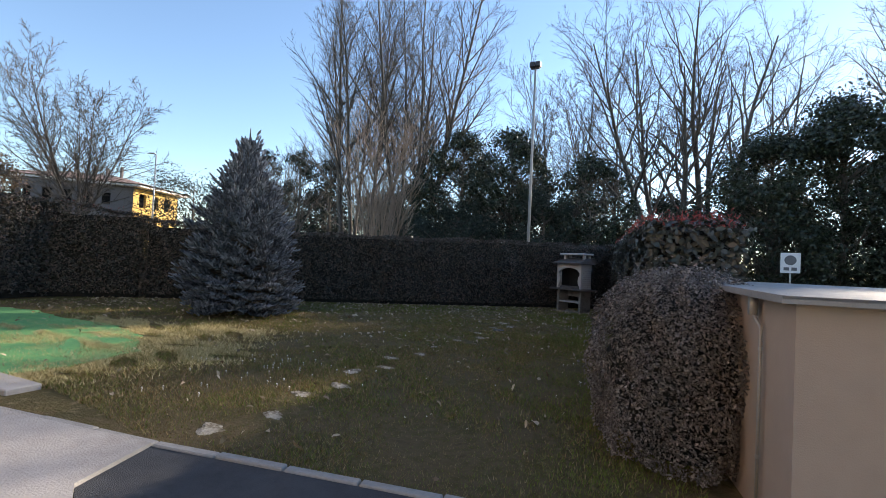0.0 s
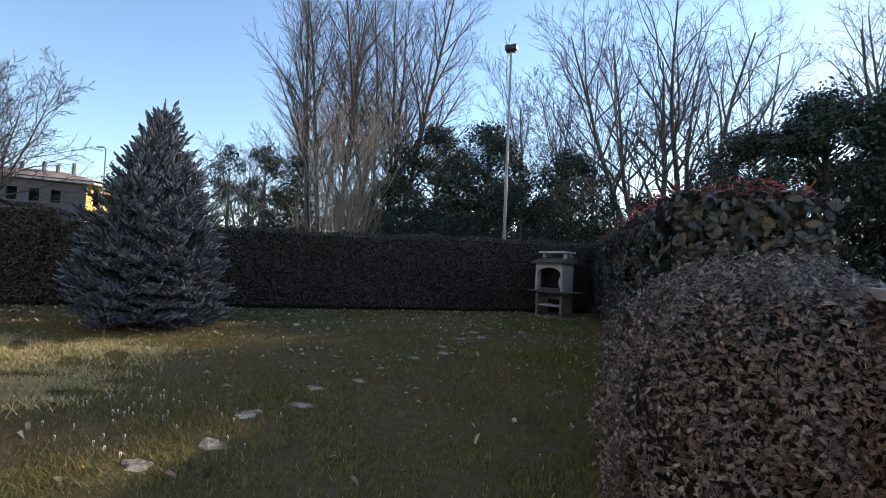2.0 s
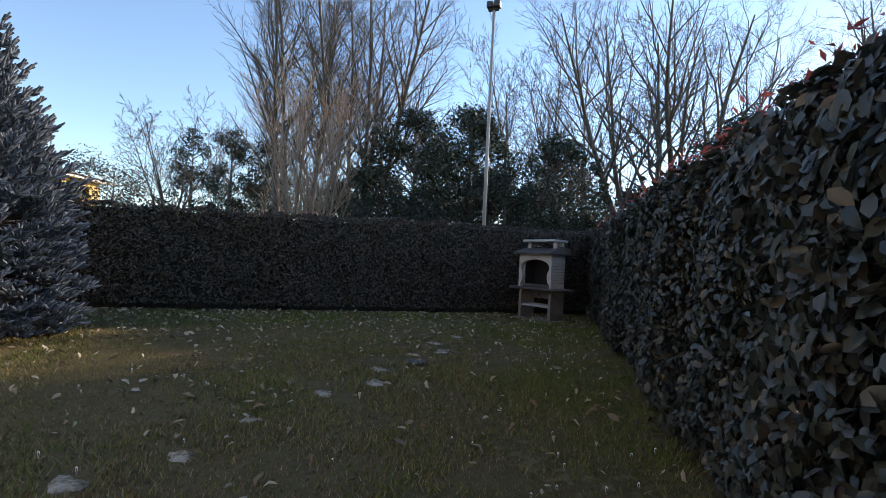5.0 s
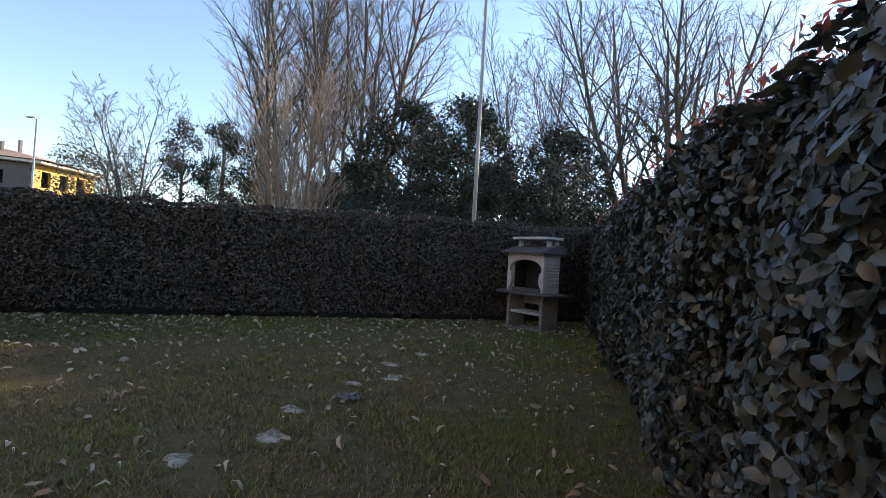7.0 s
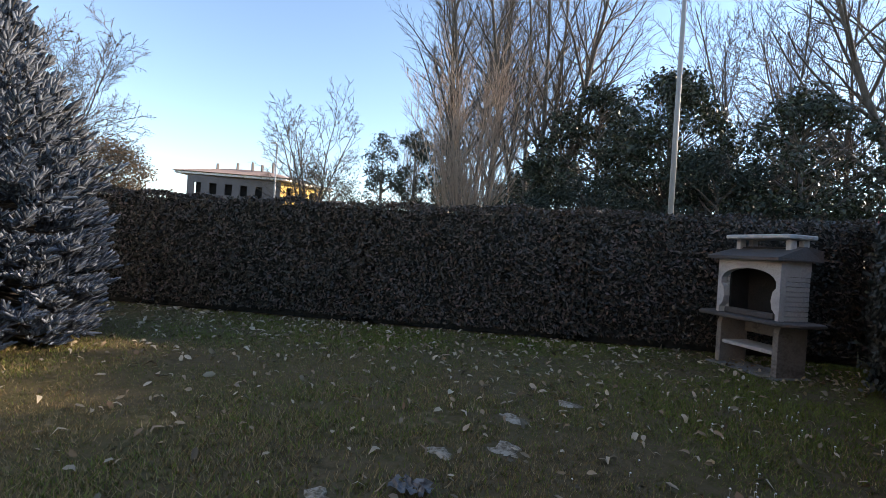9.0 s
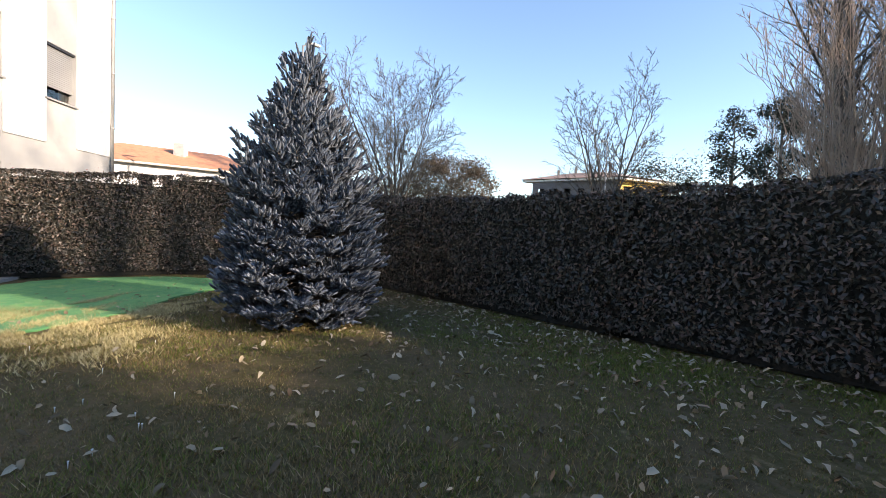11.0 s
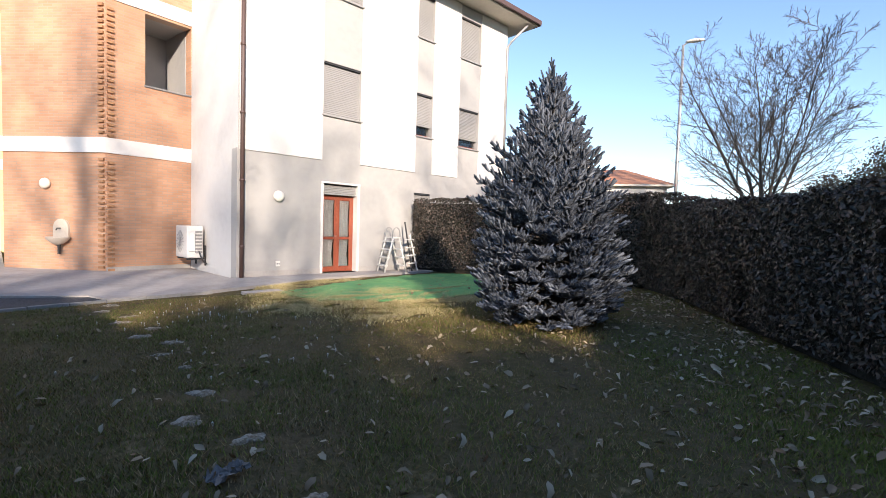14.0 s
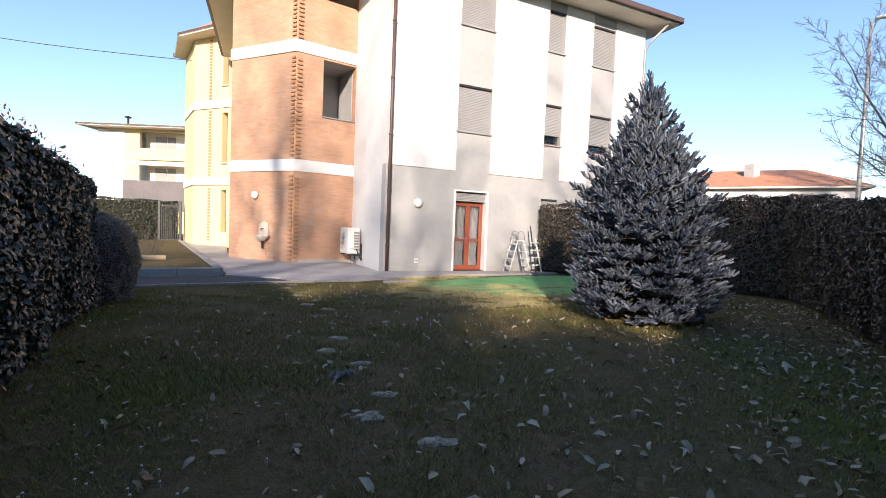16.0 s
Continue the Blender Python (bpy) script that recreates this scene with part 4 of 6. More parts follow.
def round_bush(name, label, centre, radii, top, n, leaf, mat, mat_rim, seed):
    """A loose clipped dome: dark leaves, each lying on a slightly larger pale one that shows as its margin."""
    rng = np.random.default_rng(seed)
    t = thing(name, label, "bush", m=Matrix.Translation((*centre, 0)))
    rx, ry = radii
    core = bmesh.new()
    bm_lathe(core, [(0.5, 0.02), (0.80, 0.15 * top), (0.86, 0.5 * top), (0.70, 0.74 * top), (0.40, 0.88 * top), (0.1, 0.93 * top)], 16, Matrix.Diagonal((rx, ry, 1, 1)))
    part("inner_growth", core, HEDGE_CORE, t, "twiggy inside of the bush, its shade in the colour")
    # a dome on a drum, evenly covered
    k = int(n * 2.2)
    a, w = rng.uniform(0, 2 * np.pi, k), rng.uniform(0, 1, k)
    dome = w > 0.48
    el = np.arcsin(np.clip((w - 0.48) / 0.52, 0, 1))
    z = np.where(dome, 0.5 + 0.5 * np.sin(el), 0.03 + 0.47 * w / 0.48)
    ring = np.where(dome, np.cos(el) ** 0.8, 0.9 + 0.1 * np.sin(np.clip(z / 0.5, 0, 1) * np.pi / 2))
    lump = 1 + 0.05 * np.sin(3 * a + 7 * z) + 0.05 * np.sin(7 * a - 9 * z) + 0.04 * np.sin(13 * a + 17 * z)
    out = 1 - np.abs(rng.normal(0, 0.05, k)) + 0.03 + (rng.uniform(0, 1, k) < 0.05) * rng.uniform(0, 0.08, k)
    p = np.stack([np.cos(a) * rx * ring * lump * out, np.sin(a) * ry * ring * lump * out, z * top * (0.93 + 0.07 * lump) * np.where(dome, out, 1)], 1)
    nr = np.stack([np.cos(a) * ring, np.sin(a) * ring, np.where(dome, np.sin(el) * 1.3, 0.1)], 1)
    size = np.full(k, leaf)
    for part_name, m, grow, wide, drop, label2 in (("foliage", mat, 1.0, 0.40, 0.0, ""), ("leaf_margin", mat_rim, 1.14, 0.50, 0.0016, "pale margins of the leaves")):
        v, f = leaves(np.random.default_rng(seed + 1), p - unit(nr) * drop, nr, size * grow, wide, 0.75, simple=part_name == "leaf_margin")
        array_part(part_name, v, f, m, t, label2, kind="stuff")


round_bush("bush", "rounded bush of small pale-edged leaves beside the wall", (2.07, 3.46), (0.64, 0.72), 1.38, 18000, 0.026, BUSH_LEAF, LEAF_RIM, 21)

# ---- spruce ----


def spruce(x, y, height, seed):
    """Whorls of layered branches, each a flat fan of stubby needle-covered shoots, with bristling leaders on top."""
    rng = np.random.default_rng(seed)
    t = thing("spruce", "dense blue-grey spruce tree on the lawn", "tree", m=Matrix.Translation((x, y, 0)))
    bm = bmesh.new()
    bm_tube(bm, [(0, 0, -0.05), (0.02, 0, height * 0.5), (0, 0, height * 0.97)], [0.11, 0.06, 0.012], 10)
    part("trunk", bm, BARK, t)
    limb, base, way, size = [], [], [], []
    up = np.array([0, 0, 1.0])

    def shoot(p, d, ln):
        base.append(p), way.append(d), size.append(ln)

    z = 0.10
    while z < height - 0.2:
        f = z / height
        reach = float(np.interp(f, [0, 0.06, 0.15, 0.25, 0.36, 0.48, 0.6, 0.72, 0.83, 0.92, 1], [0.85, 1.1, 1.2, 1.17, 1.08, 0.97, 0.82, 0.58, 0.36, 0.19, 0.04]))
        n = int(2 * math.pi * reach / 0.27) + 4
        turn = rng.uniform(0, 6.28)
        for k in range(n):
            a = turn + 2 * math.pi * (k + rng.uniform(-0.3, 0.3)) / n
            ln = reach * rng.uniform(0.80, 1.06) * (1 + 0.06 * math.sin(3 * a + 5 * f))
            if f > 0.42 and rng.uniform() < 0.22:
                ln *= rng.uniform(1.1, 1.28)
            d = np.array([math.cos(a), math.sin(a), 0])
            side = np.array([-d[1], d[0], 0])
            rise = -0.12 + 0.95 * f ** 1.2 + rng.normal(0, 0.06)
            tip = d * ln + up * max(0.05, z + rng.normal(0, 0.075))
            p0 = up * max(0.03, z - rise * ln)
            mid = p0 + (tip - p0) * 0.6 - up * 0.05 * ln
            limb.extend([(p0, mid, 0.015 * (1 - f) + 0.006, 0.010), (mid, tip, 0.010, 0.005)])
            lift = 0.5 + rng.normal(0, 0.15) + 1.0 * f ** 1.6
            # flat fan: side twigs in pairs, longer towards the trunk
            s = max(0.25, 1 - 0.42 / max(ln, 0.3))
            while s < 0.97:
                c = p0 + (mid - p0) * (s / 0.6) if s < 0.6 else mid + (tip - mid) * ((s - 0.6) / 0.4)
                for sg in (-1, 1):
                    tw = min(0.26, (1 - s) * ln * 0.62 + 0.04) * rng.uniform(0.75, 1.15)
                    q = unit((d * 0.72 + side * sg * 0.75 + up * (lift * 0.55 + rng.normal(0, 0.14)))[None])[0]
                    e = c + q * tw * 0.55
                    shoot(c, q, tw * 0.5 + 0.03)
                    shoot(e, unit((q + up * lift * 0.7 + rng.normal(0, 0.16, 3))[None])[0], rng.uniform(0.075, 0.115))
                    if tw > 0.1:
                        for g in (-1, 1):
                            shoot(e - q * 0.02, unit((q * 0.7 + side * g * 0.45 + up * rng.uniform(0.1, 0.75) + d * 0.25)[None])[0], rng.uniform(0.06, 0.10))
                for _ in range(2):
                    shoot(c, unit((d * 0.75 + up * rng.uniform(-0.25, 1.0) + side * rng.normal(0, 0.45))[None])[0], rng.uniform(0.06, 0.10))
                s += 0.105 / max(ln, 0.25) * rng.uniform(0.85, 1.2)
            # a trident at the tip
            for g in (-1, 0, 1):
                shoot(tip - d * 0.03, unit((d + side * g * 0.6 + up * (lift + 0.15 * (g == 0)))[None])[0], rng.uniform(0.085, 0.12) * (1 + 0.7 * max(0, f - 0.5) * (g == 0)))
        z += 0.125 + 0.03 * f
    # bristling leaders
    for k in range(26):
        a = rng.uniform(0, 6.28)
        h0 = height - (0.30 if not k else rng.uniform(0.35, 1.45))
        r0 = 0.0 if not k else float(np.interp(height - h0, [0, 0.4, 1.0, 1.5], [0.02, 0.12, 0.34, 0.5])) * rng.uniform(0.5, 1.05)
        q = unit(np.array([[math.cos(a) * 0.38, math.sin(a) * 0.38, 1.0]]))[0] if k else up
        p = np.array([math.cos(a) * r0, math.sin(a) * r0, h0])
        long = rng.uniform(0.16, 0.30) if k else 0.3
        limb.append((up * (h0 - r0 * 0.6), p, 0.008, 0.006))
        for j in range(2):
            shoot(p + q * long * 0.5 * j, q, long * 0.55)
        for g in range(2):
            o = rng.normal(0, 1, 3)
            shoot(p + q * long * 0.25, unit((q + 0.7 * (o - q * o.dot(q)) / np.linalg.norm(o))[None])[0], rng.uniform(0.06, 0.10))
    v, f = prisms([l[0] for l in limb], [l[1] for l in limb], [l[2] for l in limb], [l[3] for l in limb], 4)
    array_part("branch_frame", v, f, BARK, t, kind="stuff")
    B, D, Ls = np.array(base), unit(np.array(way)), np.array(size)
    n = len(B)
    ref = np.where(np.abs(D[:, 2:3]) > 0.9, np.array([[1.0, 0, 0]]), np.array([[0, 0, 1.0]]))
    a = unit(np.cross(D, ref))
    c = np.cross(D, a)
    vs = []
    K = 15
    for k in range(K):
        ang = k * 2.399 + rng.uniform(0, 1, n)
        s = 0.03 + 0.97 * k / K
        rad = a * np.cos(ang)[:, None] + c * np.sin(ang)[:, None]
        root = B + D * (Ls * s)[:, None]
        nl = 0.023 * (1.1 - 0.35 * s)
        wv = np.cross(D, rad) * 0.0095
        vs.append(np.stack([root - wv, root + wv, root + rad * nl + D * nl * 0.5], 1))
    V = np.stack(vs, 1).reshape(-1, 3)
    cv, cf = prisms(B, B + D * (Ls * 1.08)[:, None], np.full(n, 0.019), np.full(n, 0.011), 5)
    V2, F2 = join([(V, np.arange(len(V)).reshape(-1, 3)), (cv, cf)])
    array_part("needles", V2, F2, SPRUCE, t, kind="stuff")


spruce(-6.18, 6.79, 4.02, 31)

# ---- bare trees ----


def bare_tree(name, label, x, y, height, stems, seed, spread=0.2, r=0.2, kids=(15, 8, 6), ratio=(0.42, 0.45, 0.45), first=0.3, ang=0.75, up=0.10, wob=0.07, twig=0.010, mat=None, lean=(0, 0), foot=0.3, fork=0.0, group=""):
    """A leafless tree: stems that part near the ground, limbs shorter towards the top, and two orders of fine upcurved twigs."""
    rng = np.random.default_rng(seed)
    t = thing(name, label, "tree", group, m=Matrix.Translation((x, y, 0)))
    thick_s, thin_s = [], []
    last = len(kids)

    def limb(p, d, ln, rad, level):
        n = (11, 6, 3, 2)[min(level, 3)]
        cum, spots = 0.0, []
        end = max(twig * 0.5, rad * (0.16 if level == 0 else 0.25))
        r0 = rad
        for i in range(n):
            d = d + rng.normal(0, wob * (0.45 if level == 0 else 1.0 + 0.3 * level), 3) + np.array([0, 0, up * (0.25 if level == 0 else 1.0)])
            d = d / math.sqrt(d[0] * d[0] + d[1] * d[1] + d[2] * d[2])
            q = p + d * (ln / n)
            r1 = rad + (end - rad) * (i + 1) / n
            (thick_s if r0 > 0.028 else thin_s).append((p, q, r0, r1))
            spots.append((p, q, d, r1))
            p, r0 = q, r1
        if level >= last:
            return
        k = max(2, int(round(kids[level] * rng.uniform(0.8, 1.2))))
        turn = rng.uniform(0, 6.28)
        lo = first if level == 0 else 0.16
        for j in range(k):
            s = lo + (0.99 - lo) * (j + rng.uniform(0.2, 0.8)) / k
            i = min(n - 1, int(s * n))
            a, b, dd, rr = spots[i]
            c = a + (b - a) * (s * n - i)
            u = np.cross(dd, (0.0, 0.0, 1.0) if abs(dd[2]) < 0.95 else (1.0, 0.0, 0.0))
            u = u / np.linalg.norm(u)
            w = np.cross(dd, u)
            th = turn + j * 2.399 + rng.normal(0, 0.3)
            aa = ang * rng.uniform(0.7, 1.25) * (1.0 - 0.35 * s)
            q = dd * math.cos(aa) + (u * math.cos(th) + w * math.sin(th)) * math.sin(aa)
            limb(c, q, ln * ratio[level] * (1.12 - 0.62 * s) * rng.uniform(0.7, 1.2), max(twig, min(rr * 0.62, rr)), level + 1)

    for s in range(stems):
        a = 2 * math.pi * (s + rng.uniform(-0.3, 0.3)) / stems
        sp = spread * rng.uniform(0.35, 1.15) if stems > 1 else 0.0
        d = np.array([math.cos(a) * sp + lean[0], math.sin(a) * sp + lean[1], 1.0])
        base = np.array([math.cos(a) * foot, math.sin(a) * foot, -0.1]) if stems > 1 else np.array([0, 0, -0.1])
        if fork:
            base = np.array([math.cos(a) * 0.03, math.sin(a) * 0.03, fork * rng.uniform(0.78, 1.0)])
        limb(base, d / np.linalg.norm(d), (height - fork) * rng.uniform(0.86, 1.04), r * rng.uniform(0.75, 1.1), 0)
    if fork:
        thick_s.append((np.array([0, 0, -0.1]), np.array([0, 0, fork]), r * 1.7, r * 1.15))
    S = thick_s or thin_s[:40]
    v, f = prisms([q[0] for q in S], [q[1] for q in S], [q[2] for q in S], [q[3] for q in S], 7)
    array_part("trunk", v, f, mat or BARK, t, smooth=True)
    S = thin_s if thick_s else thin_s[40:]
    v, f = prisms([q[0] for q in S], [q[1] for q in S], [q[2] for q in S], [q[3] for q in S], 3)
    array_part("twig_growth", v, f, mat or BARK, t, kind="stuff")
    return t


TALL = "tall leafless trees beyond the hedge"
bare_tree("tree", "tall leafless tree with many upright stems", -20.3, 31.0, 24, 6, 41, 0.17, 0.23, (20, 11, 7), (0.32, 0.45, 0.42), 0.28, 0.70, 0.06, 0.06, 0.012, lean=(-0.01, 0), foot=0.9, group=TALL)
bare_tree("tree", "tall leafless tree with many upright stems", -15.6, 32.5, 24, 6, 42, 0.20, 0.25, (20, 11, 7), (0.36, 0.45, 0.42), 0.24, 0.80, 0.05, 0.06, 0.012, lean=(0.07, 0), foot=0.8, group=TALL)
bare_tree("tree", "leafless forked tree with dark limbs", 3.4, 34.5, 18.5, 3, 43, 0.34, 0.27, (16, 10, 7), (0.50, 0.45, 0.42), 0.30, 0.85, 0.045, 0.1, 0.012, foot=0.25, group=TALL)
bare_tree("tree", "leafless forked tree with dark limbs", 6.0, 38.0, 20.5, 3, 44, 0.27, 0.28, (14, 9, 6), (0.46, 0.45, 0.42), 0.30, 0.85, 0.045, 0.1, 0.012, foot=0.25, group=TALL)
bare_tree("tree", "slender leafless tree with fine twigs", -4.4, 35.5, 15.0, 3, 45, 0.2, 0.14, (17, 9, 6), (0.42, 0.45, 0.42), 0.25, 0.8, 0.05, 0.08, 0.012, group=TALL)
bare_tree("tree", "slender leafless tree with fine twigs", -1.0, 39.0, 18.0, 3, 46, 0.2, 0.16, (18, 10, 6), (0.42, 0.45, 0.42), 0.25, 0.8, 0.05, 0.08, 0.012, group=TALL)
# added mostly out of view, to throw branch shadows on lawn and house
bare_tree("tree", "leafless tree added at the view's edge to cast shade", 19.8, 42.5, 24, 3, 47, 0.14, 0.33, (14, 8, 5), (0.40, 0.45, 0.42), 0.45, 0.8, 0.05, 0.08, 0.014, group=TALL)
bare_tree("tree", "slender leafless tree with fine twigs", 10.4, 43.0, 18.5, 3, 56, 0.28, 0.2, (15, 9, 6), (0.42, 0.45, 0.42), 0.3, 0.8, 0.05, 0.08, 0.012, group=TALL)
# another added shadow caster, for the brick bay
bare_tree("tree", "leafless tree added at the view's edge to cast shade", 22.6, 41.0, 25, 3, 57, 0.16, 0.34, (14, 8, 5), (0.40, 0.45, 0.42), 0.45, 0.8, 0.05, 0.08, 0.014, group=TALL)
bare_tree("tree", "thin leafless tree among the conifers", -30.0, 34.0, 11.5, 4, 48, 0.15, 0.09, (14, 7, 5), (0.36, 0.45, 0.42), 0.25, 0.7, 0.06, group=TALL)
bare_tree("tree", "thin leafless tree among the conifers", -25.8, 35.0, 13, 4, 49, 0.15, 0.09, (14, 7, 5), (0.36, 0.45, 0.42), 0.25, 0.7, 0.06, group=TALL)
bare_tree("shrub_tree", "pale tan leafless shrub with many thin stems", -11.6, 21.0, 9.4, 19, 50, 0.22, 0.048, (11, 6, 3), (0.30, 0.45, 0.4), 0.2, 0.6, twig=0.010, mat=PALE_BARK)
bare_tree("garden_tree", "small leafless garden tree with a rounded crown", -14.4, 7.9, 6.7, 7, 51, 0.46, 0.05, (16, 9, 7), (0.46, 0.46, 0.42), 0.10, 0.85, 0.03, 0.09, 0.006, fork=1.9)
bare_tree("garden_tree", "small leafless garden tree with spreading limbs", -10.9, 13.4, 5.5, 5, 52, 0.50, 0.04, (13, 7, 5), (0.46, 0.46, 0.42), 0.12, 0.85, 0.03, 0.10, 0.006, fork=1.7)
for ux, uy, uh, sd in ((-23.0, 37.5, 13, 141), (-12.2, 37.0, 12, 142), (-8.4, 38.0, 13, 143), (-3.0, 33.0, 9, 144), (1.2, 37.0, 11, 145)):
    bare_tree("tree", "thin leafless undergrowth tree in the park", ux, uy, uh, 5, sd, 0.2, 0.08, (13, 6, 5), (0.36, 0.45, 0.42), 0.15, 0.75, 0.06, group=TALL)

# ---- leafy trees ----


def leafy_tree(name, label, x, y, height, radius, n, leaf, mat, seed, low=0.15, lumps=46, shape=0.5, wide=0.45, lump_size=0.3, group=""):
    """Trunk, limbs and a crown of leaf clumps with gaps."""
    rng = np.random.default_rng(seed)
    t = thing(name, label, "tree", group, m=Matrix.Translation((x, y, 0)))
    cs, limb = [], []
    for _ in range(lumps):
        f = rng.uniform(low, 1.0)
        prof = (1 - (abs(f - shape) / max(shape - low * 0.4, 1 - shape)) ** 2.2)
        rr = radius * max(0.08, prof) ** 0.6 * math.sqrt(rng.uniform(0.15, 1))
        a = rng.uniform(0, 6.28)
        c = np.array([math.cos(a) * rr, math.sin(a) * rr, f * height * 0.95])
        cs.append(c)
        limb.append((np.array([0, 0, max(0.2, c[2] - rr * 0.8)]), c, 0.05, 0.015))
    cs = np.array(cs)
    pick = rng.integers(0, lumps, n)
    size = lump_size * radius * rng.uniform(0.7, 1.3, lumps)
    dirs = unit(rng.normal(0, 1, (n, 3)))
    p = cs[pick] + dirs * (size[pick] * rng.uniform(0.35, 1.05, n))[:, None] * np.array([1, 1, 0.8])
    p[:, 2] = np.maximum(p[:, 2], 0.05)
    v, f = leaves(rng, p, dirs + np.array([0, 0, 0.4]), np.full(n, leaf), wide, 0.7, simple=True)
    bm = bmesh.new()
    bm_tube(bm, [(0, 0, -0.1), (0.05, 0, height * 0.45), (0, 0.05, height * 0.85)], [0.05 + height * 0.015, 0.03 + height * 0.009, 0.03], 8)
    part("trunk", bm, BARK, t)
    bv, bf = prisms([l[0] for l in limb], [l[1] for l in limb], [l[2] for l in limb], [l[3] for l in limb], 4)
    array_part("limb_frame", bv, bf, BARK, t)
    array_part("crown", v, f, mat, t, kind="stuff")


EV = "dark evergreen trees beyond the hedge"
leafy_tree("evergreen_tree", "dark broad-leaved evergreen with gaps in its crown", -10.9, 31.0, 11.2, 3.8, 17000, 0.22, EVERGREEN, 61, 0.1, 150, 0.42, lump_size=0.2, group=EV)
leafy_tree("evergreen_tree", "dark broad-leaved evergreen with gaps in its crown", -6.8, 30.0, 11.0, 3.6, 17000, 0.22, EVERGREEN, 62, 0.1, 150, 0.42, lump_size=0.2, group=EV)
leafy_tree("evergreen_tree", "dense low dark evergreen shrub", -4.0, 27.5, 5.9, 3.0, 11000, 0.17, CONIFER, 63, 0.05, 60, 0.4, group=EV)
leafy_tree("evergreen_tree", "dense low dark evergreen shrub", -9.2, 26.5, 4.8, 3.6, 11000, 0.17, CONIFER, 64, 0.05, 60, 0.35, group=EV)
leafy_tree("evergreen_tree", "big dark evergreen against the bright sky", 8.2, 30.5, 9.6, 4.0, 26000, 0.22, EVERGREEN, 65, 0.03, 160, 0.3, lump_size=0.22, group=EV)
# this one is placed beyond the view's edge to keep sun off the lawn
leafy_tree("evergreen_tree", "big dark evergreen against the bright sky", 15.5, 28.8, 12.3, 3.3, 26000, 0.24, EVERGREEN, 66, 0.03, 110, 0.5, group=EV)
leafy_tree("evergreen_tree", "dark evergreen shrub beside the park path", 3.6, 30.5, 5.2, 2.6, 8000, 0.17, EVERGREEN, 67, 0.03, 60, 0.4, group=EV)
# unseen; helps block the low sun
leafy_tree("evergreen_tree", "dark evergreen at the edge of the park", 20.8, 27.0, 10.5, 3.6, 16000, 0.3, EVERGREEN, 68, 0.03, 60, 0.4, group=EV)
leafy_tree("evergreen_tree", "dark broad-leaved evergreen with gaps in its crown", -14.2, 29.5, 7.0, 2.8, 10000, 0.2, EVERGREEN, 58, 0.1, 110, 0.42, lump_size=0.22, group=EV)
leafy_tree("evergreen_tree", "dark broad-leaved evergreen with gaps in its crown", -1.6, 29.5, 8.6, 2.9, 12000, 0.2, EVERGREEN, 59, 0.1, 120, 0.42, lump_size=0.22, group=EV)
leafy_tree("evergreen_tree", "dark evergreen shrub beside the park path", 0.2, 31.5, 4.8, 2.6, 7000, 0.17, EVERGREEN, 69, 0.03, 60, 0.4, group=EV)
leafy_tree("evergreen_tree", "dark evergreen at the edge of the park", 11.5, 30.8, 11.6, 3.8, 30000, 0.24, EVERGREEN, 77, 0.0, 150, 0.45, group=EV)
# added sun blocker for the lawn, mostly out of view
leafy_tree("evergreen_tree", "tall dark evergreen added at the view's edge to shade the lawn", 20.6, 40.0, 15.0, 3.8, 26000, 0.34, EVERGREEN, 78, 0.1, 120, 0.6, group=EV)
CO = "dark conifers behind the far hedge"
for cx, cy, ch, cr, sd in ((-29.5, 30.5, 10.6, 2.5, 71), (-26.6, 31.5, 11.4, 2.2, 72), (-24.0, 32.5, 10.0, 2.4, 73)):
    leafy_tree("conifer", "dark conifer behind the street hedge", cx, cy, ch, cr, 6000, 0.26, CONIFER, sd, 0.02, 60, 0.22, 0.35, 0.34, CO)
leafy_tree("conifer", "rounded dark pine near the yellow house", -46.0, 36.0, 10.0, 4.4, 7000, 0.3, CONIFER, 74, 0.05, 50, 0.6, 0.35, 0.4, CO)
leafy_tree("oak", "round brownish crown of a leafy oak", -36.0, 11.8, 7.2, 3.7, 24000, 0.17, BROWN_CROWN, 75, 0.2, 90, 0.6, 0.5, 0.28)
leafy_tree("oak", "round brownish crown of a leafy oak", -35.0, 7.6, 5.2, 2.1, 10000, 0.17, BROWN_CROWN, 76, 0.2, 60, 0.6, 0.5, 0.3)
# a long dark thicket closes the park
for i, (cx, cy) in enumerate(((-34, 44), (-28, 47), (-22, 46), (-15, 46), (-9, 45), (-3, 47), (4, 48), (11, 47), (18, 45), (26, 40), (30, 32), (31, 24))):
    leafy_tree("thicket", "dark thicket at the far edge of the park", cx, cy, 8.6 + (i * 7 % 3) * 1.3, 4.6, 7000, 0.36, CONIFER, 80 + i, 0.0, 80, 0.3, 0.5, 0.28, "far thickets")

# ---- barbecue ----
bbq = thing("barbecue", "pale cast-concrete garden barbecue with an arched hood", "barbecue", m=pose(-0.15, 13.95, 0, 0, 0, -32.7) @ Matrix.Translation((0, 0.11, 0)) @ Matrix.Diagonal((1, 1.35, 1, 1)))
bm = bmesh.new()
bm_box(bm, -0.52, 0.52, -0.38, 0.06, -0.05, 0.025, bevel=0.01)
part("base_slab", bm, LEG_STONE, bbq)
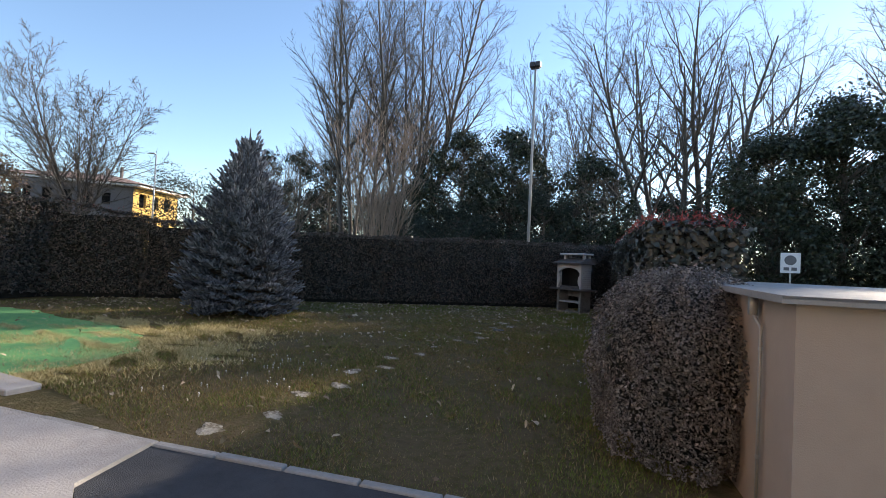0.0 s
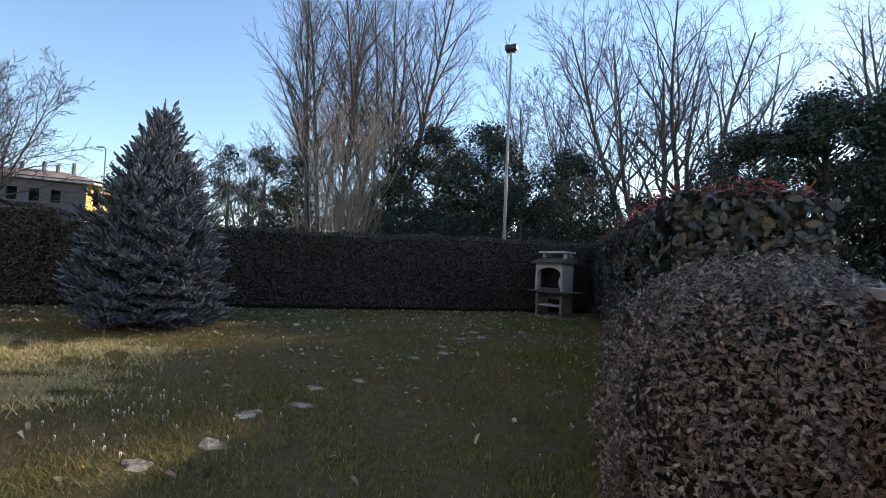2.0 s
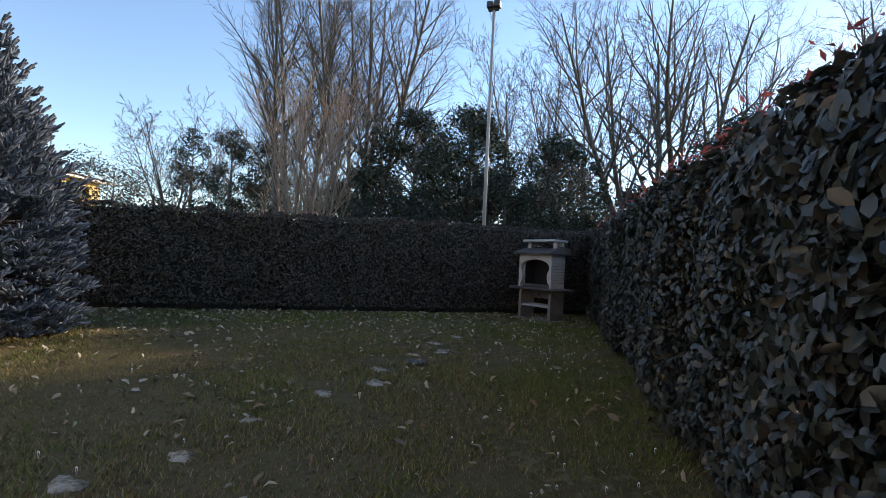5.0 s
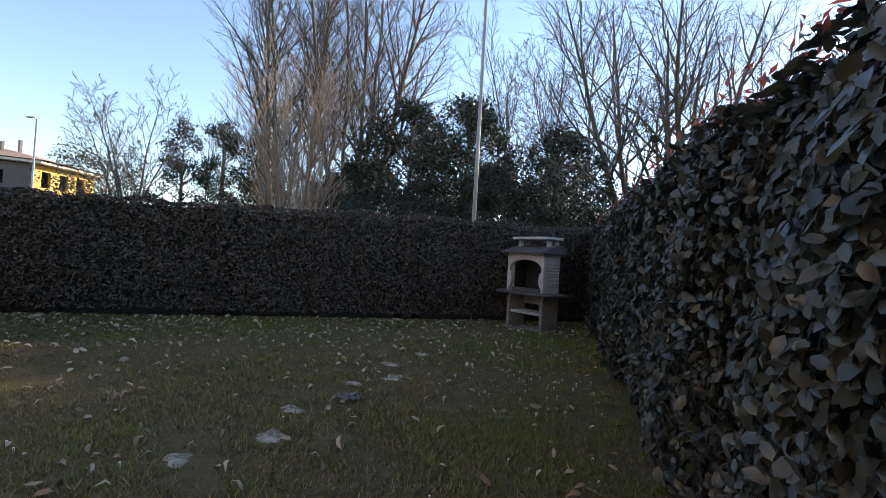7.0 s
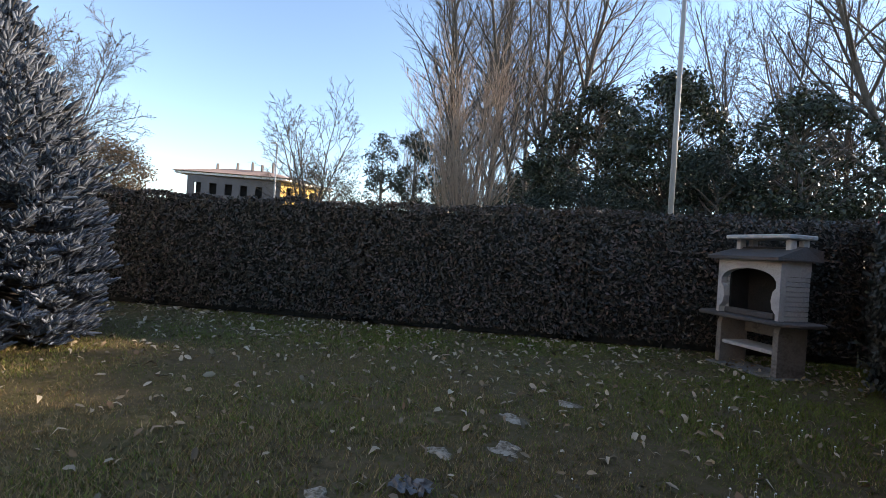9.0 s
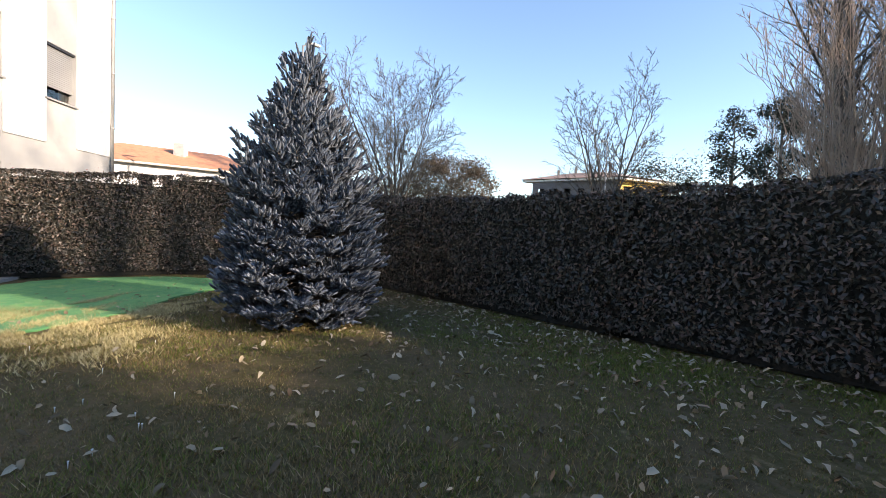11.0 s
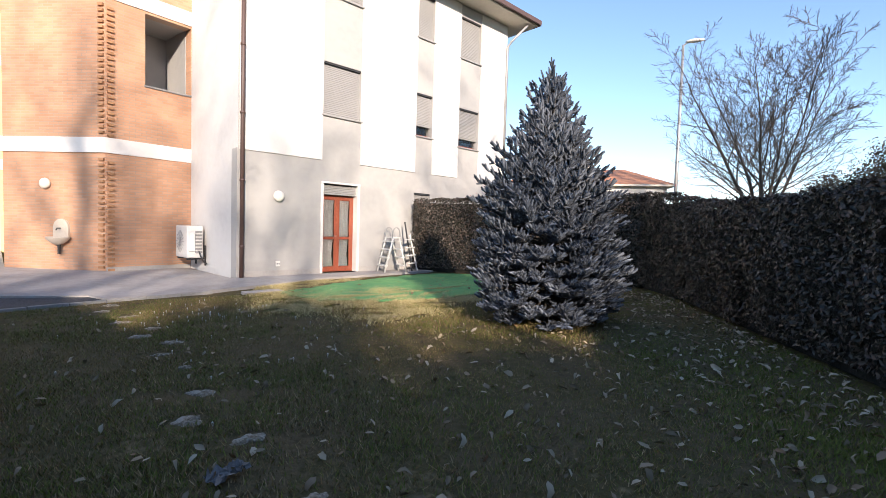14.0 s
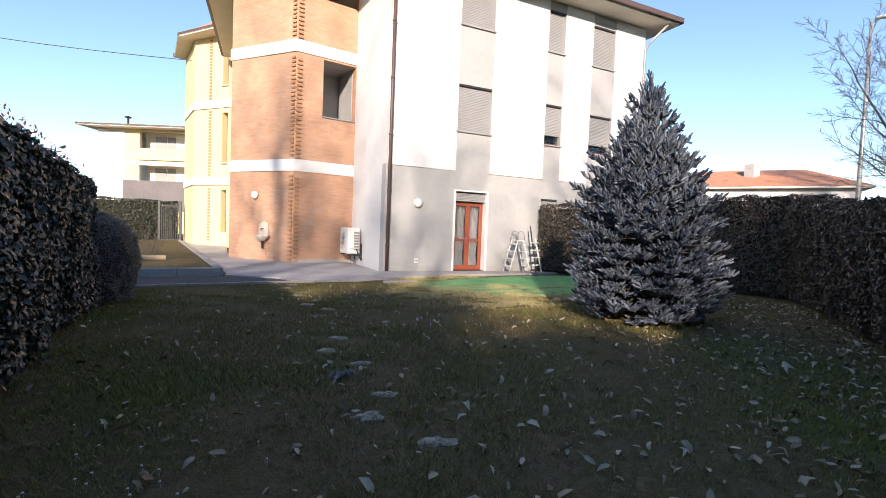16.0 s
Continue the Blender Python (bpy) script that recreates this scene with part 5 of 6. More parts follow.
for s in (-1, 1):
    bm = bmesh.new()
    bm_prism(bm, [(-0.30, 0.0), (0.03, 0.0), (0.03, 0.635), (-0.27, 0.635), (-0.30, 0.54)], s * 0.42 - 0.036, s * 0.42 + 0.036, Matrix(((0, 0, 1, 0), (1, 0, 0, 0), (0, 1, 0, 0.03), (0, 0, 0, 1))))
    part("leg", bm, LEG_STONE, bbq, "upright side slab")
box_part("shelf", (-0.375, 0.375, -0.29, 0.02, 0.29, 0.34), BBQ_STONE, bbq, bevel=0.008)
box_part("back_slab", (-0.375, 0.375, -0.01, 0.03, 0.46, 0.665), LEG_STONE, bbq)
bm = bmesh.new()
bm_prism(bm, [(-0.76, -0.30), (-0.60, -0.44), (0.56, -0.44), (0.72, -0.30), (0.72, 0.0), (0.6, 0.07), (-0.64, 0.07), (-0.76, 0.0)], 0.667, 0.715)
bmesh.ops.bevel(bm, geom=list(bm.edges), offset=0.012, segments=1, affect="EDGES")
part("worktop", bm, BBQ_ROOF, bbq, "chamfered concrete worktop")
box_part("fire_sill", (-0.36, 0.36, -0.3, -0.2, 0.716, 0.79), BBQ_ROOF, bbq, bevel=0.01)
# hood front: scroll-edged cheeks and an arch, cut from one slab
bm = bmesh.new()
outer = [(-0.46, 0.716), (-0.46, 1.46), (0.46, 1.46), (0.46, 0.716)]
inner = [(0.415, 0.716), (0.415, 0.79), (0.365, 0.85), (0.345, 0.95), (0.365, 1.07), (0.405, 1.11), (0.405, 1.19)]
arch = [(0.39 * math.cos(a), 1.19 + 0.15 * math.sin(a)) for a in np.linspace(0.15, math.pi - 0.15, 13)]
loop = outer + inner + arch + [(-x, z) for x, z in inner[::-1]]
bm_prism(bm, loop, 0, 0.07, Matrix(((1, 0, 0, 0), (0, 0, 1, -0.32), (0, 1, 0, 0), (0, 0, 0, 1))))
part("hood_front", bm, BBQ_STONE, bbq, "white arched hood front with scrolled cheeks")
for s in (-1, 1):
    for k in range(9):
        z = 0.718 + k * 0.0605
        x0, x1 = (s * 0.455, s * 0.37)
        box_part("side_course", (min(x0, x1), max(x0, x1), -0.25, 0.03, z, z + 0.055), BBQ_STONE, bbq, bevel=0.006)
    box_part("hood_side", (min(s * 0.455, s * 0.38), max(s * 0.455, s * 0.38), -0.25, 0.03, 1.262, 1.46), BBQ_STONE, bbq)
box_part("firebox", (-0.37, 0.37, -0.02, 0.04, 0.716, 1.46), SOOT, bbq, "sooty back of the firebox")
for s in (-1, 1):
    box_part("firebox_cheek", (min(s * 0.365, s * 0.34), max(s * 0.365, s * 0.34), -0.24, -0.02, 0.762, 1.42), SOOT, bbq)
box_part("fire_floor", (-0.37, 0.37, -0.2, -0.02, 0.716, 0.76), SOOT, bbq)
box_part("chimney_throat", (-0.33, 0.33, -0.14, 0.0, 1.42, 1.62), SOOT, bbq)
bm = bmesh.new()
for a, b in (((-0.53, -0.42, 1.45), (0.53, -0.42, 1.45)),):
    lo = [bm.verts.new(p) for p in ((-0.53, -0.42, 1.45), (0.53, -0.42, 1.45), (0.53, 0.09, 1.46), (-0.53, 0.09, 1.46))]
    hi = [bm.verts.new(p) for p in ((-0.53, -0.42, 1.49), (0.53, -0.42, 1.49), (0.47, -0.06, 1.64), (-0.47, -0.06, 1.64))]
    bk = [bm.verts.new(p) for p in ((0.53, 0.09, 1.6), (-0.53, 0.09, 1.6))]
    bm.faces.new(lo[::-1]), bm.faces.new(hi)
    bm.faces.new((lo[0], lo[1], hi[1], hi[0])), bm.faces.new((hi[3], hi[2], bk[0], bk[1])), bm.faces.new((lo[2], lo[3], bk[1], bk[0]))
    bm.faces.new((lo[1], lo[2], bk[0], hi[2], hi[1])), bm.faces.new((lo[3], lo[0], hi[0], hi[3], bk[1]))
part("hood_roof", bm, BBQ_ROOF, bbq, "dark weathered sloping hood")
for s in (-1, 1):
    box_part("cap_post", (s * 0.36 - 0.035, s * 0.36 + 0.035, -0.17, -0.1, 1.55, 1.73), BBQ_STONE, bbq, bevel=0.005)
    box_part("cap_post", (s * 0.36 - 0.035, s * 0.36 + 0.035, -0.02, 0.05, 1.55, 1.73), BBQ_STONE, bbq, bevel=0.005)
box_part("chimney_cap", (-0.46, 0.46, -0.26, 0.09, 1.73, 1.785), BBQ_STONE, bbq, bevel=0.012)

# ---- low rendered enclosure beside the bush ----
hut = thing("utility_enclosure", "low beige rendered enclosure with a metal sheet top", "enclosure")
bm = bmesh.new()
bm_prism(bm, [(2.47, 2.15), (6.5, 2.65), (6.25, 4.8), (2.22, 4.3)], -0.05, 1.25)
part("wall", bm, BOX_WALL, hut, "smooth beige rendered walls")
bm = bmesh.new()
bm_prism(bm, [(2.39, 2.05), (6.6, 2.57), (6.33, 4.9), (2.12, 4.38)], 1.255, 1.27)
bm_prism(bm, [(2.39, 2.05), (6.6, 2.57), (6.598, 2.585), (2.388, 2.065)], 1.232, 1.269)
bm_prism(bm, [(2.388, 2.066), (2.403, 2.068), (2.133, 4.38), (2.12, 4.378)], 1.232, 1.269)
for v in bm.verts:
    v.co.z += (v.co.y - 2.0) * 0.012 + 0.012
part("metal_top", bm, SILL, hut, "galvanised sheet metal top with a folded edge")
bm = bmesh.new()
bm_tube(bm, [(2.375, 2.6, 1.25), (2.375, 2.6, 1.15), (2.39, 2.56, 1.11), (2.4, 2.52, 1.08), (2.4, 2.52, 0.02)], 0.009, 10)
bm_prism(bm, [(2.358, 2.575), (2.395, 2.58), (2.39, 2.635), (2.353, 2.63)], 1.14, 1.25)
part("downpipe", bm, POLE_PAINT, hut, "thin pale downpipe", smooth=True)
for z in (0.35, 0.95):
    bm = bmesh.new()
    bm_tube(bm, [(2.4, 2.52, z), (2.4, 2.52, z + 0.02)], 0.012, 10)
    part("pipe_clip", bm, STEEL, hut)

# ---- poles, lamps, sign ----
mast = thing("floodlight_mast", "tall pale steel mast with a small floodlight head", "lamp post", m=Matrix.Translation((-2.44, 17.2, 0)))
bm = bmesh.new()
bm_tube(bm, [(0, 0, -0.1), (0, 0, 4.5), (0.0, 0, 9.1)], [0.065, 0.055, 0.04], 12)
part("pole", bm, POLE_PAINT, mast, smooth=True)
bm = bmesh.new()
bm_box(bm, -0.16, 0.16, -0.05, 0.05, 9.1, 9.17)
part("crossbar", bm, BLACK_METAL, mast)
for s in (-1, 1):
    box_part("floodlight", (s * 0.11 - 0.1, s * 0.11 + 0.1, -0.16, 0.08, 9.15, 9.35), BLACK_METAL, mast, bevel=0.02)


def street_lamp(x, y, h, turn):
    t = thing("street_lamp", "tall thin grey street lamp with a flat head", "street lamp", "street lamps", pose(x, y, 0, 0, 0, turn))
    bm = bmesh.new()
    bm_tube(bm, [(0, 0, -0.1), (0, 0, h * 0.5), (0, 0, h)], [0.09, 0.07, 0.05], 10)
    part("pole", bm, STEEL, t, smooth=True)
    bm = bmesh.new()
    bm_tube(bm, [(0, 0, h - 0.04), (0.12, 0, h + 0.05), (0.25, 0, h + 0.08)], [0.035, 0.03, 0.03], 8)
    part("arm", bm, STEEL, t)
    bm = bmesh.new()
    bm_lathe(bm, [(0.05, -0.06), (0.14, -0.03), (0.15, 0.02), (0.08, 0.07)], 14, Matrix.Translation((0.42, 0, h + 0.1)) @ Matrix.Diagonal((2.4, 1.0, 1.0, 1)))
    part("head", bm, WHITE_PLASTIC, t, smooth=True)


street_lamp(-20.5, 3.5, 9.3, 110)
street_lamp(-35.0, 24.0, 8.9, 200)

sign = thing("street_sign", "small white street sign on a thin post", "sign", m=pose(7.7, 24.5, 0, 0, 0, -14))
bm = bmesh.new()
bm_tube(bm, [(0, 0, -0.1), (0, 0, 2.2)], 0.035, 8)
part("post", bm, STEEL, sign)
box_part("plate", (-0.36, 0.36, -0.05, -0.03, 1.55, 2.45), SIGN_WHITE, sign, bevel=0.004)
bm = bmesh.new()
bm_lathe(bm, [(0.2, 0), (0.22, 0.004), (0.2, 0.008)], 20, Matrix.Translation((0, -0.055, 2.12)) @ Matrix.Rotation(math.pi / 2, 4, "X"))
part("disc", bm, SIGN_DARK, sign)
for s in (-1, 1):
    box_part("print_bar", (s * 0.14 - 0.1, s * 0.14 + 0.1, -0.058, -0.052, 1.66, 1.8), SIGN_DARK, sign)

# ---- houses beyond the street ----
flats = thing("flats", "long low block of flats with sunlit ochre end", "house")
C0, C1, C2, C3 = (-58.0, 24.5), (-52.0, 33.0), (-54.8, 40.5), (-66.0, 35.0)
# this side's shade is put into the wall colour
wall_part("wall", C0, C1, 0, 8.0, [(0.7 + i * 1.7, 1.5 + i * 1.7, z, z + 1.3) for i in range(5) for z in (3.2, 5.9)], FLAT_DARK, flats, label="plaster wall with balcony openings, its shade in the colour")
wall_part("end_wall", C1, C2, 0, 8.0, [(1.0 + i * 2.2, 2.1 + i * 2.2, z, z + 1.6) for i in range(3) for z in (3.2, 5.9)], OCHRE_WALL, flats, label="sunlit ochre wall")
bm = bmesh.new()
bm_prism(bm, [(-58.4, 25.6), (-52.9, 33.2), (-55.2, 39.6), (-64.0, 34.0)], 0.2, 7.8)
# near-black block in place of the flats' unlit rooms
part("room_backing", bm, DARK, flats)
roof_line = [(-59.0, 23.4), (-50.8, 33.0), (-54.4, 41.8), (-67.0, 35.0)]
bm = bmesh.new()
bm_prism(bm, roof_line, 8.12, 8.36)
part("eaves_board", bm, BAND, flats, "broad white eaves board")
bm = bmesh.new()
lo = [bm.verts.new((-58.5 + (x + 58.5) * 1.04, 33.0 + (y - 33.0) * 1.04, 8.41)) for x, y in roof_line]
hi = [bm.verts.new((-58.5 + (x + 58.5) * 0.3, 33.0 + (y - 33.0) * 0.3, 9.6)) for x, y in roof_line]
for i in range(4):
    bm.faces.new((lo[i], lo[(i + 1) % 4], hi[(i + 1) % 4], hi[i]))
bm.faces.new(hi)
part("roof", bm, FLAT_ROOF, flats, "low brown tiled roof")
for f, h in ((0.15, 10.7), (0.42, 10.9), (0.62, 11.1), (0.75, 10.9), (0.9, 11.2)):
    px, py = -60.6 + 6.5 * f, 27.4 + 6.5 * f
    box_part("chimney", (px - 0.13, px + 0.13, py - 0.13, py + 0.13, 8.6, h - 0.65), FLAT_DARK, flats, bevel=0.02)

villa = thing("villa", "white two-storey villa with a terracotta tile roof", "house")
V0, V1, V2 = (-25.2, -8.6), (-30.6, -1.0), (-36.0, -4.8)
vl = math.dist(V0, V1)
wall_part("wall", V1, V0, 0, 4.5, [(4.2, 4.9, 2.6, 3.9), (6.3, 7.0, 2.7, 3.9)], WHITE_WALL, villa, label="white rendered wall")
wall_part("side_wall", V2, V1, 0, 4.5, [], WHITE_WALL, villa)
bm = bmesh.new()
bm_prism(bm, [(-25.9, -8.6), (-30.9, -1.9), (-36.0, -5.4), (-31.0, -12.0)][::-1], 0.1, 4.3)
# likewise a near-black filling for the villa's unlit rooms
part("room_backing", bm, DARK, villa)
bm = bmesh.new()
base = [(-24.2, -8.9), (-30.4, 0.0), (-36.9, -4.6), (-30.9, -13.4)]
bm_prism(bm, base, 4.42, 4.52)
part("soffit", bm, SOFFIT, villa)
bm = bmesh.new()
lo = [bm.verts.new((x, y, 4.53)) for x, y in base]
r0, r1 = bm.verts.new((-28.6, -8.9, 5.9)), bm.verts.new((-32.0, -4.2, 5.9))
bm.faces.new((lo[0], lo[1], r1, r0)), bm.faces.new((lo[1], lo[2], r1)), bm.faces.new((lo[2], lo[3], r0, r1)), bm.faces.new((lo[3], lo[0], r0))
part("roof", bm, TILE, villa, "hipped terracotta tile roof")
box_part("chimney", (-29.6, -29.0, -6.0, -5.4, 4.9, 6.1), BBQ_STONE, villa)
downv = bmesh.new()
bm_tube(downv, [(-27.3, -5.5, 0), (-27.3, -5.5, 4.45)], 0.06, 8)
part("downpipe", downv, ROOF_EDGE, villa)

cable = bmesh.new()
bm_tube(cable, [(1.9 + 22 * f, -14.8 + 1.0 * f, 9.4 - 0.9 * math.sin(math.pi * f) + 0.8 * f) for f in np.linspace(0, 1, 24)], 0.018, 5)
c = part("overhead_cable", cable, BLACK_METAL, label="thin black overhead cable from the house")
tagged(c, category="cable")

gate = thing("garden_gate", "dark metal bar gate at the end of the drive", "gate", m=pose(2.5, -17.3, 0, 0, 0, -8))
for s in (0.0, 1.05):
    box_part("gate_post", (s - 0.06, s + 0.06, -0.06, 0.06, 0, 2.3), BLACK_METAL, gate, bevel=0.01)
for k in range(9):
    box_part("bar", (0.12 + k * 0.1, 0.14 + k * 0.1, -0.012, 0.012, 0.1, 2.1), BLACK_METAL, gate)
for z in (0.12, 2.0):
    box_part("rail", (0.06, 0.99, -0.02, 0.02, z, z + 0.05), BLACK_METAL, gate)

# ---- bare shrub and log in the raised bed ----
bare_tree("shrub", "leafless brown shrub in the raised bed", 2.5, -5.0, 0.95, 14, 91, 0.6, 0.011, (7, 4), (0.4, 0.45), 0.2, 0.6, twig=0.004, foot=0.12)
log = bmesh.new()
bm_tube(log, [(1.65, -2.65, 0.235), (2.0, -2.6, 0.24), (2.5, -2.72, 0.23)], [0.07, 0.075, 0.065], 12)
tagged(part("log", log, LOG, label="pale cut log lying in the raised bed"), category="log")

# ---- stepping stones ----


def stepping_stone(x, y, size, seed):
    """A ragged flat stone, partly sunk and overgrown."""
    rng = np.random.default_rng(seed)
    bm = bmesh.new()
    n = 20
    a0, ph = rng.uniform(0, 6), rng.uniform(0, 6, 3)
    pts = []
    for i in range(n):
        a = a0 + 2 * math.pi * i / n
        w = size * (0.80 + 0.16 * math.sin(2 * a + ph[0]) + 0.14 * math.sin(3 * a + ph[1]) + 0.08 * math.sin(5 * a + ph[2]) + rng.uniform(-0.10, 0.10))
        pts.append((math.cos(a) * w, math.sin(a) * w * 0.78))
    tilt = rng.normal(0, 0.05, 2)
    lo = [bm.verts.new((px, py, -0.05)) for px, py in pts]
    hi = [bm.verts.new((px * 0.95, py * 0.95, 0.004 + px * tilt[0] + py * tilt[1] + rng.uniform(-0.008, 0.004))) for px, py in pts]
    mid = [bm.verts.new((px * 0.6, py * 0.6, 0.012 + px * tilt[0] + py * tilt[1] + rng.uniform(-0.005, 0.005))) for px, py in pts]
    for i in range(n):
        j = (i + 1) % n
        bm.faces.new((lo[i], lo[j], hi[j], hi[i])), bm.faces.new((hi[i], hi[j], mid[j], mid[i]))
    bm.faces.new(mid)
    ob = part("stepping_stone", bm, STONE, label="flat ragged muddy stepping stone sunk in the lawn", m=Matrix.Translation((x, y, lawn_height(x, y))))
    tagged(ob, category="stone", group="stepping stones")


STONES = [(-1.18, 1.95, 0.16), (-1.02, 2.44, 0.15), (-1.24, 3.03, 0.14), (-1.1, 3.46, 0.14), (-1.36, 4.05, 0.15), (-1.13, 4.47, 0.15), (-1.37, 4.97, 0.14), (-1.15, 5.44, 0.11), (-1.24, 6.08, 0.09),
          (-1.14, 6.88, 0.13), (-0.89, 7.39, 0.15), (-1.13, 7.92, 0.13), (-1.11, 8.82, 0.12), (-0.84, 9.18, 0.16), (-1.15, 9.72, 0.15), (-1.03, 10.42, 0.13)]
for i, (x, y, s) in enumerate(STONES):
    stepping_stone(x, y, s, 200 + i)

# torn grey sheeting on the lawn
rng = np.random.default_rng(7)
bm = bmesh.new()
grid = [[bm.verts.new(((i - 5) * 0.022 + rng.normal(0, 0.008), (j - 4) * 0.017 + rng.normal(0, 0.008), 0.025 + abs(rng.normal(0, 0.022)))) for i in range(11)] for j in range(9)]
for j in range(8):
    for i in range(10):
        if rng.uniform() > 0.08:
            bm.faces.new((grid[j][i], grid[j][i + 1], grid[j + 1][i + 1], grid[j + 1][i]))
scrap = part("sheeting_scrap", bm, CRUMPLED, label="crumpled scrap of torn grey sheeting on the lawn", m=pose(-0.86, 8.33, 0, 0, 0, 20))
tagged(scrap, category="litter")

# ---- grass, fallen leaves, daisies ----


def grass_blades(n, seed):
    rng = np.random.default_rng(seed)
    x, y = rng.uniform(-11.5, 2.2, n * 2), rng.uniform(0.3, 15.5, n * 2)
    edge = np.interp(x, [-12, -10.35, -8.3, -5.3, -2.5, 0.9, 3], [6, 7.3, 8.85, 11.1, 13.2, 15.75, 17])
    south = np.interp(x, [-12, -5.2, -3.9, -3.3, -1.2, 0.3, 2.3], [0.3, 0.35, 1.0, 1.95, 1.58, 1.8, 2.08])
    near = np.clip(1.3 - np.abs(x + 0.3) / 8, 0.25, 1)
    ok = (y < edge + 0.1) & (y > south) & (x < np.interp(y, [2, 4.45, 7.2, 10.4, 13.6], [2.3, 1.95, 1.65, 1.35, 1.0])) & (rng.uniform(0, 1, n * 2) < near)
    turf = (x < -4.2) & (y < 4.1) & (x > -10.8)
    ok &= ~(turf & (rng.uniform(0, 1, n * 2) < 0.93))
    bare = np.sin(x * 3.1 + 2.2 * np.sin(y * 1.7)) * np.sin(y * 2.7 + 1.9 * np.sin(x * 1.3)) + 0.6 * np.sin(x * 9.1 + y * 3.7) * np.sin(y * 8.3 - x * 2.1)
    for sx, sy, size in STONES:
        ok &= ((x - sx) ** 2 + ((y - sy) / 0.78) ** 2 > (size * 0.95) ** 2)
    ok &= rng.uniform(0, 1, n * 2) < np.clip(0.75 + 0.55 * bare, 0.12, 1)
    x, y, edge = x[ok][:n], y[ok][:n], edge[ok][:n]
    m = len(x)
    patch = np.sin(x * 1.9 + 1.3 * np.sin(y * 1.1)) * np.sin(y * 1.6 + 0.7 * np.sin(x * 2.3)) + rng.normal(0, 0.4, m)
    # greener along the hedges, browner over the worn middle
    wall_x = np.interp(y, [2, 4.45, 7.2, 10.4, 13.6], [2.3, 1.95, 1.65, 1.35, 1.0])
    green = rng.uniform(0, 1, m) < 0.30 + 0.55 * np.exp(-((edge - y) / 2.6) ** 2) + 0.45 * np.exp(-((wall_x - x) / 1.7) ** 2) + 0.22 * patch
    h = (0.010 + 0.017 * np.clip(patch * 0.5 + 0.5, 0, 1.5)) * rng.uniform(0.5, 1.5, m)
    a = rng.uniform(0, 6.28, m)
    lean = rng.uniform(0.6, 2.8, m) * h
    w = rng.uniform(0.0026, 0.0062, m)
    b = np.stack([x, y, np.full(m, -0.012)], 1)
    sd = np.stack([-np.sin(a) * w, np.cos(a) * w, np.zeros_like(a)], 1)
    tip = b + np.stack([np.cos(a) * lean, np.sin(a) * lean, h + 0.02], 1)
    v = np.stack([b - sd, b + sd, tip], 1)
    return [(q.reshape(-1, 3), np.arange(len(q) * 3).reshape(-1, 3)) for q in (v[green], v[~green])]


for (v, f), mt, words in zip(grass_blades(560000, 301), (GRASS, BROWN_GRASS), ("short patchy green winter grass", "short withered straw-brown grass")):
    ob = array_part("grass", v, f, mt, label=words, kind="stuff")
    tagged(ob, category="grass")

# dry grass along the edge of the turf and the paving, pale to paint in the sun patch
rng = np.random.default_rng(305)
spots = [(-4.2, 3.0, 0.5, 0.45), (-4.6, 3.9, 0.6, 0.3), (-5.6, 4.3, 0.7, 0.22), (-3.9, 2.1, 0.3, 0.4), (-4.3, 1.2, 0.4, 0.25), (-5.4, 0.75, 0.6, 0.16), (-5.9, 2.9, 0.4, 0.25), (-6.6, 4.6, 0.5, 0.2), (-3.4, 3.7, 0.3, 0.3), (-5.0, 3.2, 0.5, 0.10), (-5.9, 3.75, 0.7, 0.08), (-6.9, 3.3, 0.6, 0.06), (-4.6, 5.1, 0.5, 0.25)]
sx = np.concatenate([rng.normal(gx, a, 4200) for gx, gy, a, b in spots])
sy = np.concatenate([rng.normal(gy, b, 4200) for gx, gy, a, b in spots])
ok = (sy > np.interp(sx, [-12, -5.2, -3.9, -3.3, -1.2], [0.3, 0.4, 1.05, 2.0, 1.65])) & (np.sin(sx * 5.1 + 2 * np.sin(sy * 4)) * np.sin(sy * 6.3 + sx) > -0.45)
sx, sy = sx[ok], sy[ok]
m = len(sx)
a, h = rng.uniform(0, 6.28, m), rng.uniform(0.025, 0.055, m)
root = np.stack([sx, sy, np.full(m, 0.005)], 1)
wide = np.stack([-np.sin(a), np.cos(a), np.zeros(m)], 1) * 0.006
tips = root + np.stack([np.cos(a) * h * 1.1, np.sin(a) * h * 1.1, h], 1)
v = np.stack([root - wide, root + wide, tips], 1).reshape(-1, 3)
ob = array_part("sunlit_dry_grass", v, np.arange(len(v)).reshape(-1, 3), STRAW, label="dry straw-coloured grass along the turf edge, brightened as sunlit", kind="stuff")
tagged(ob, category="grass")

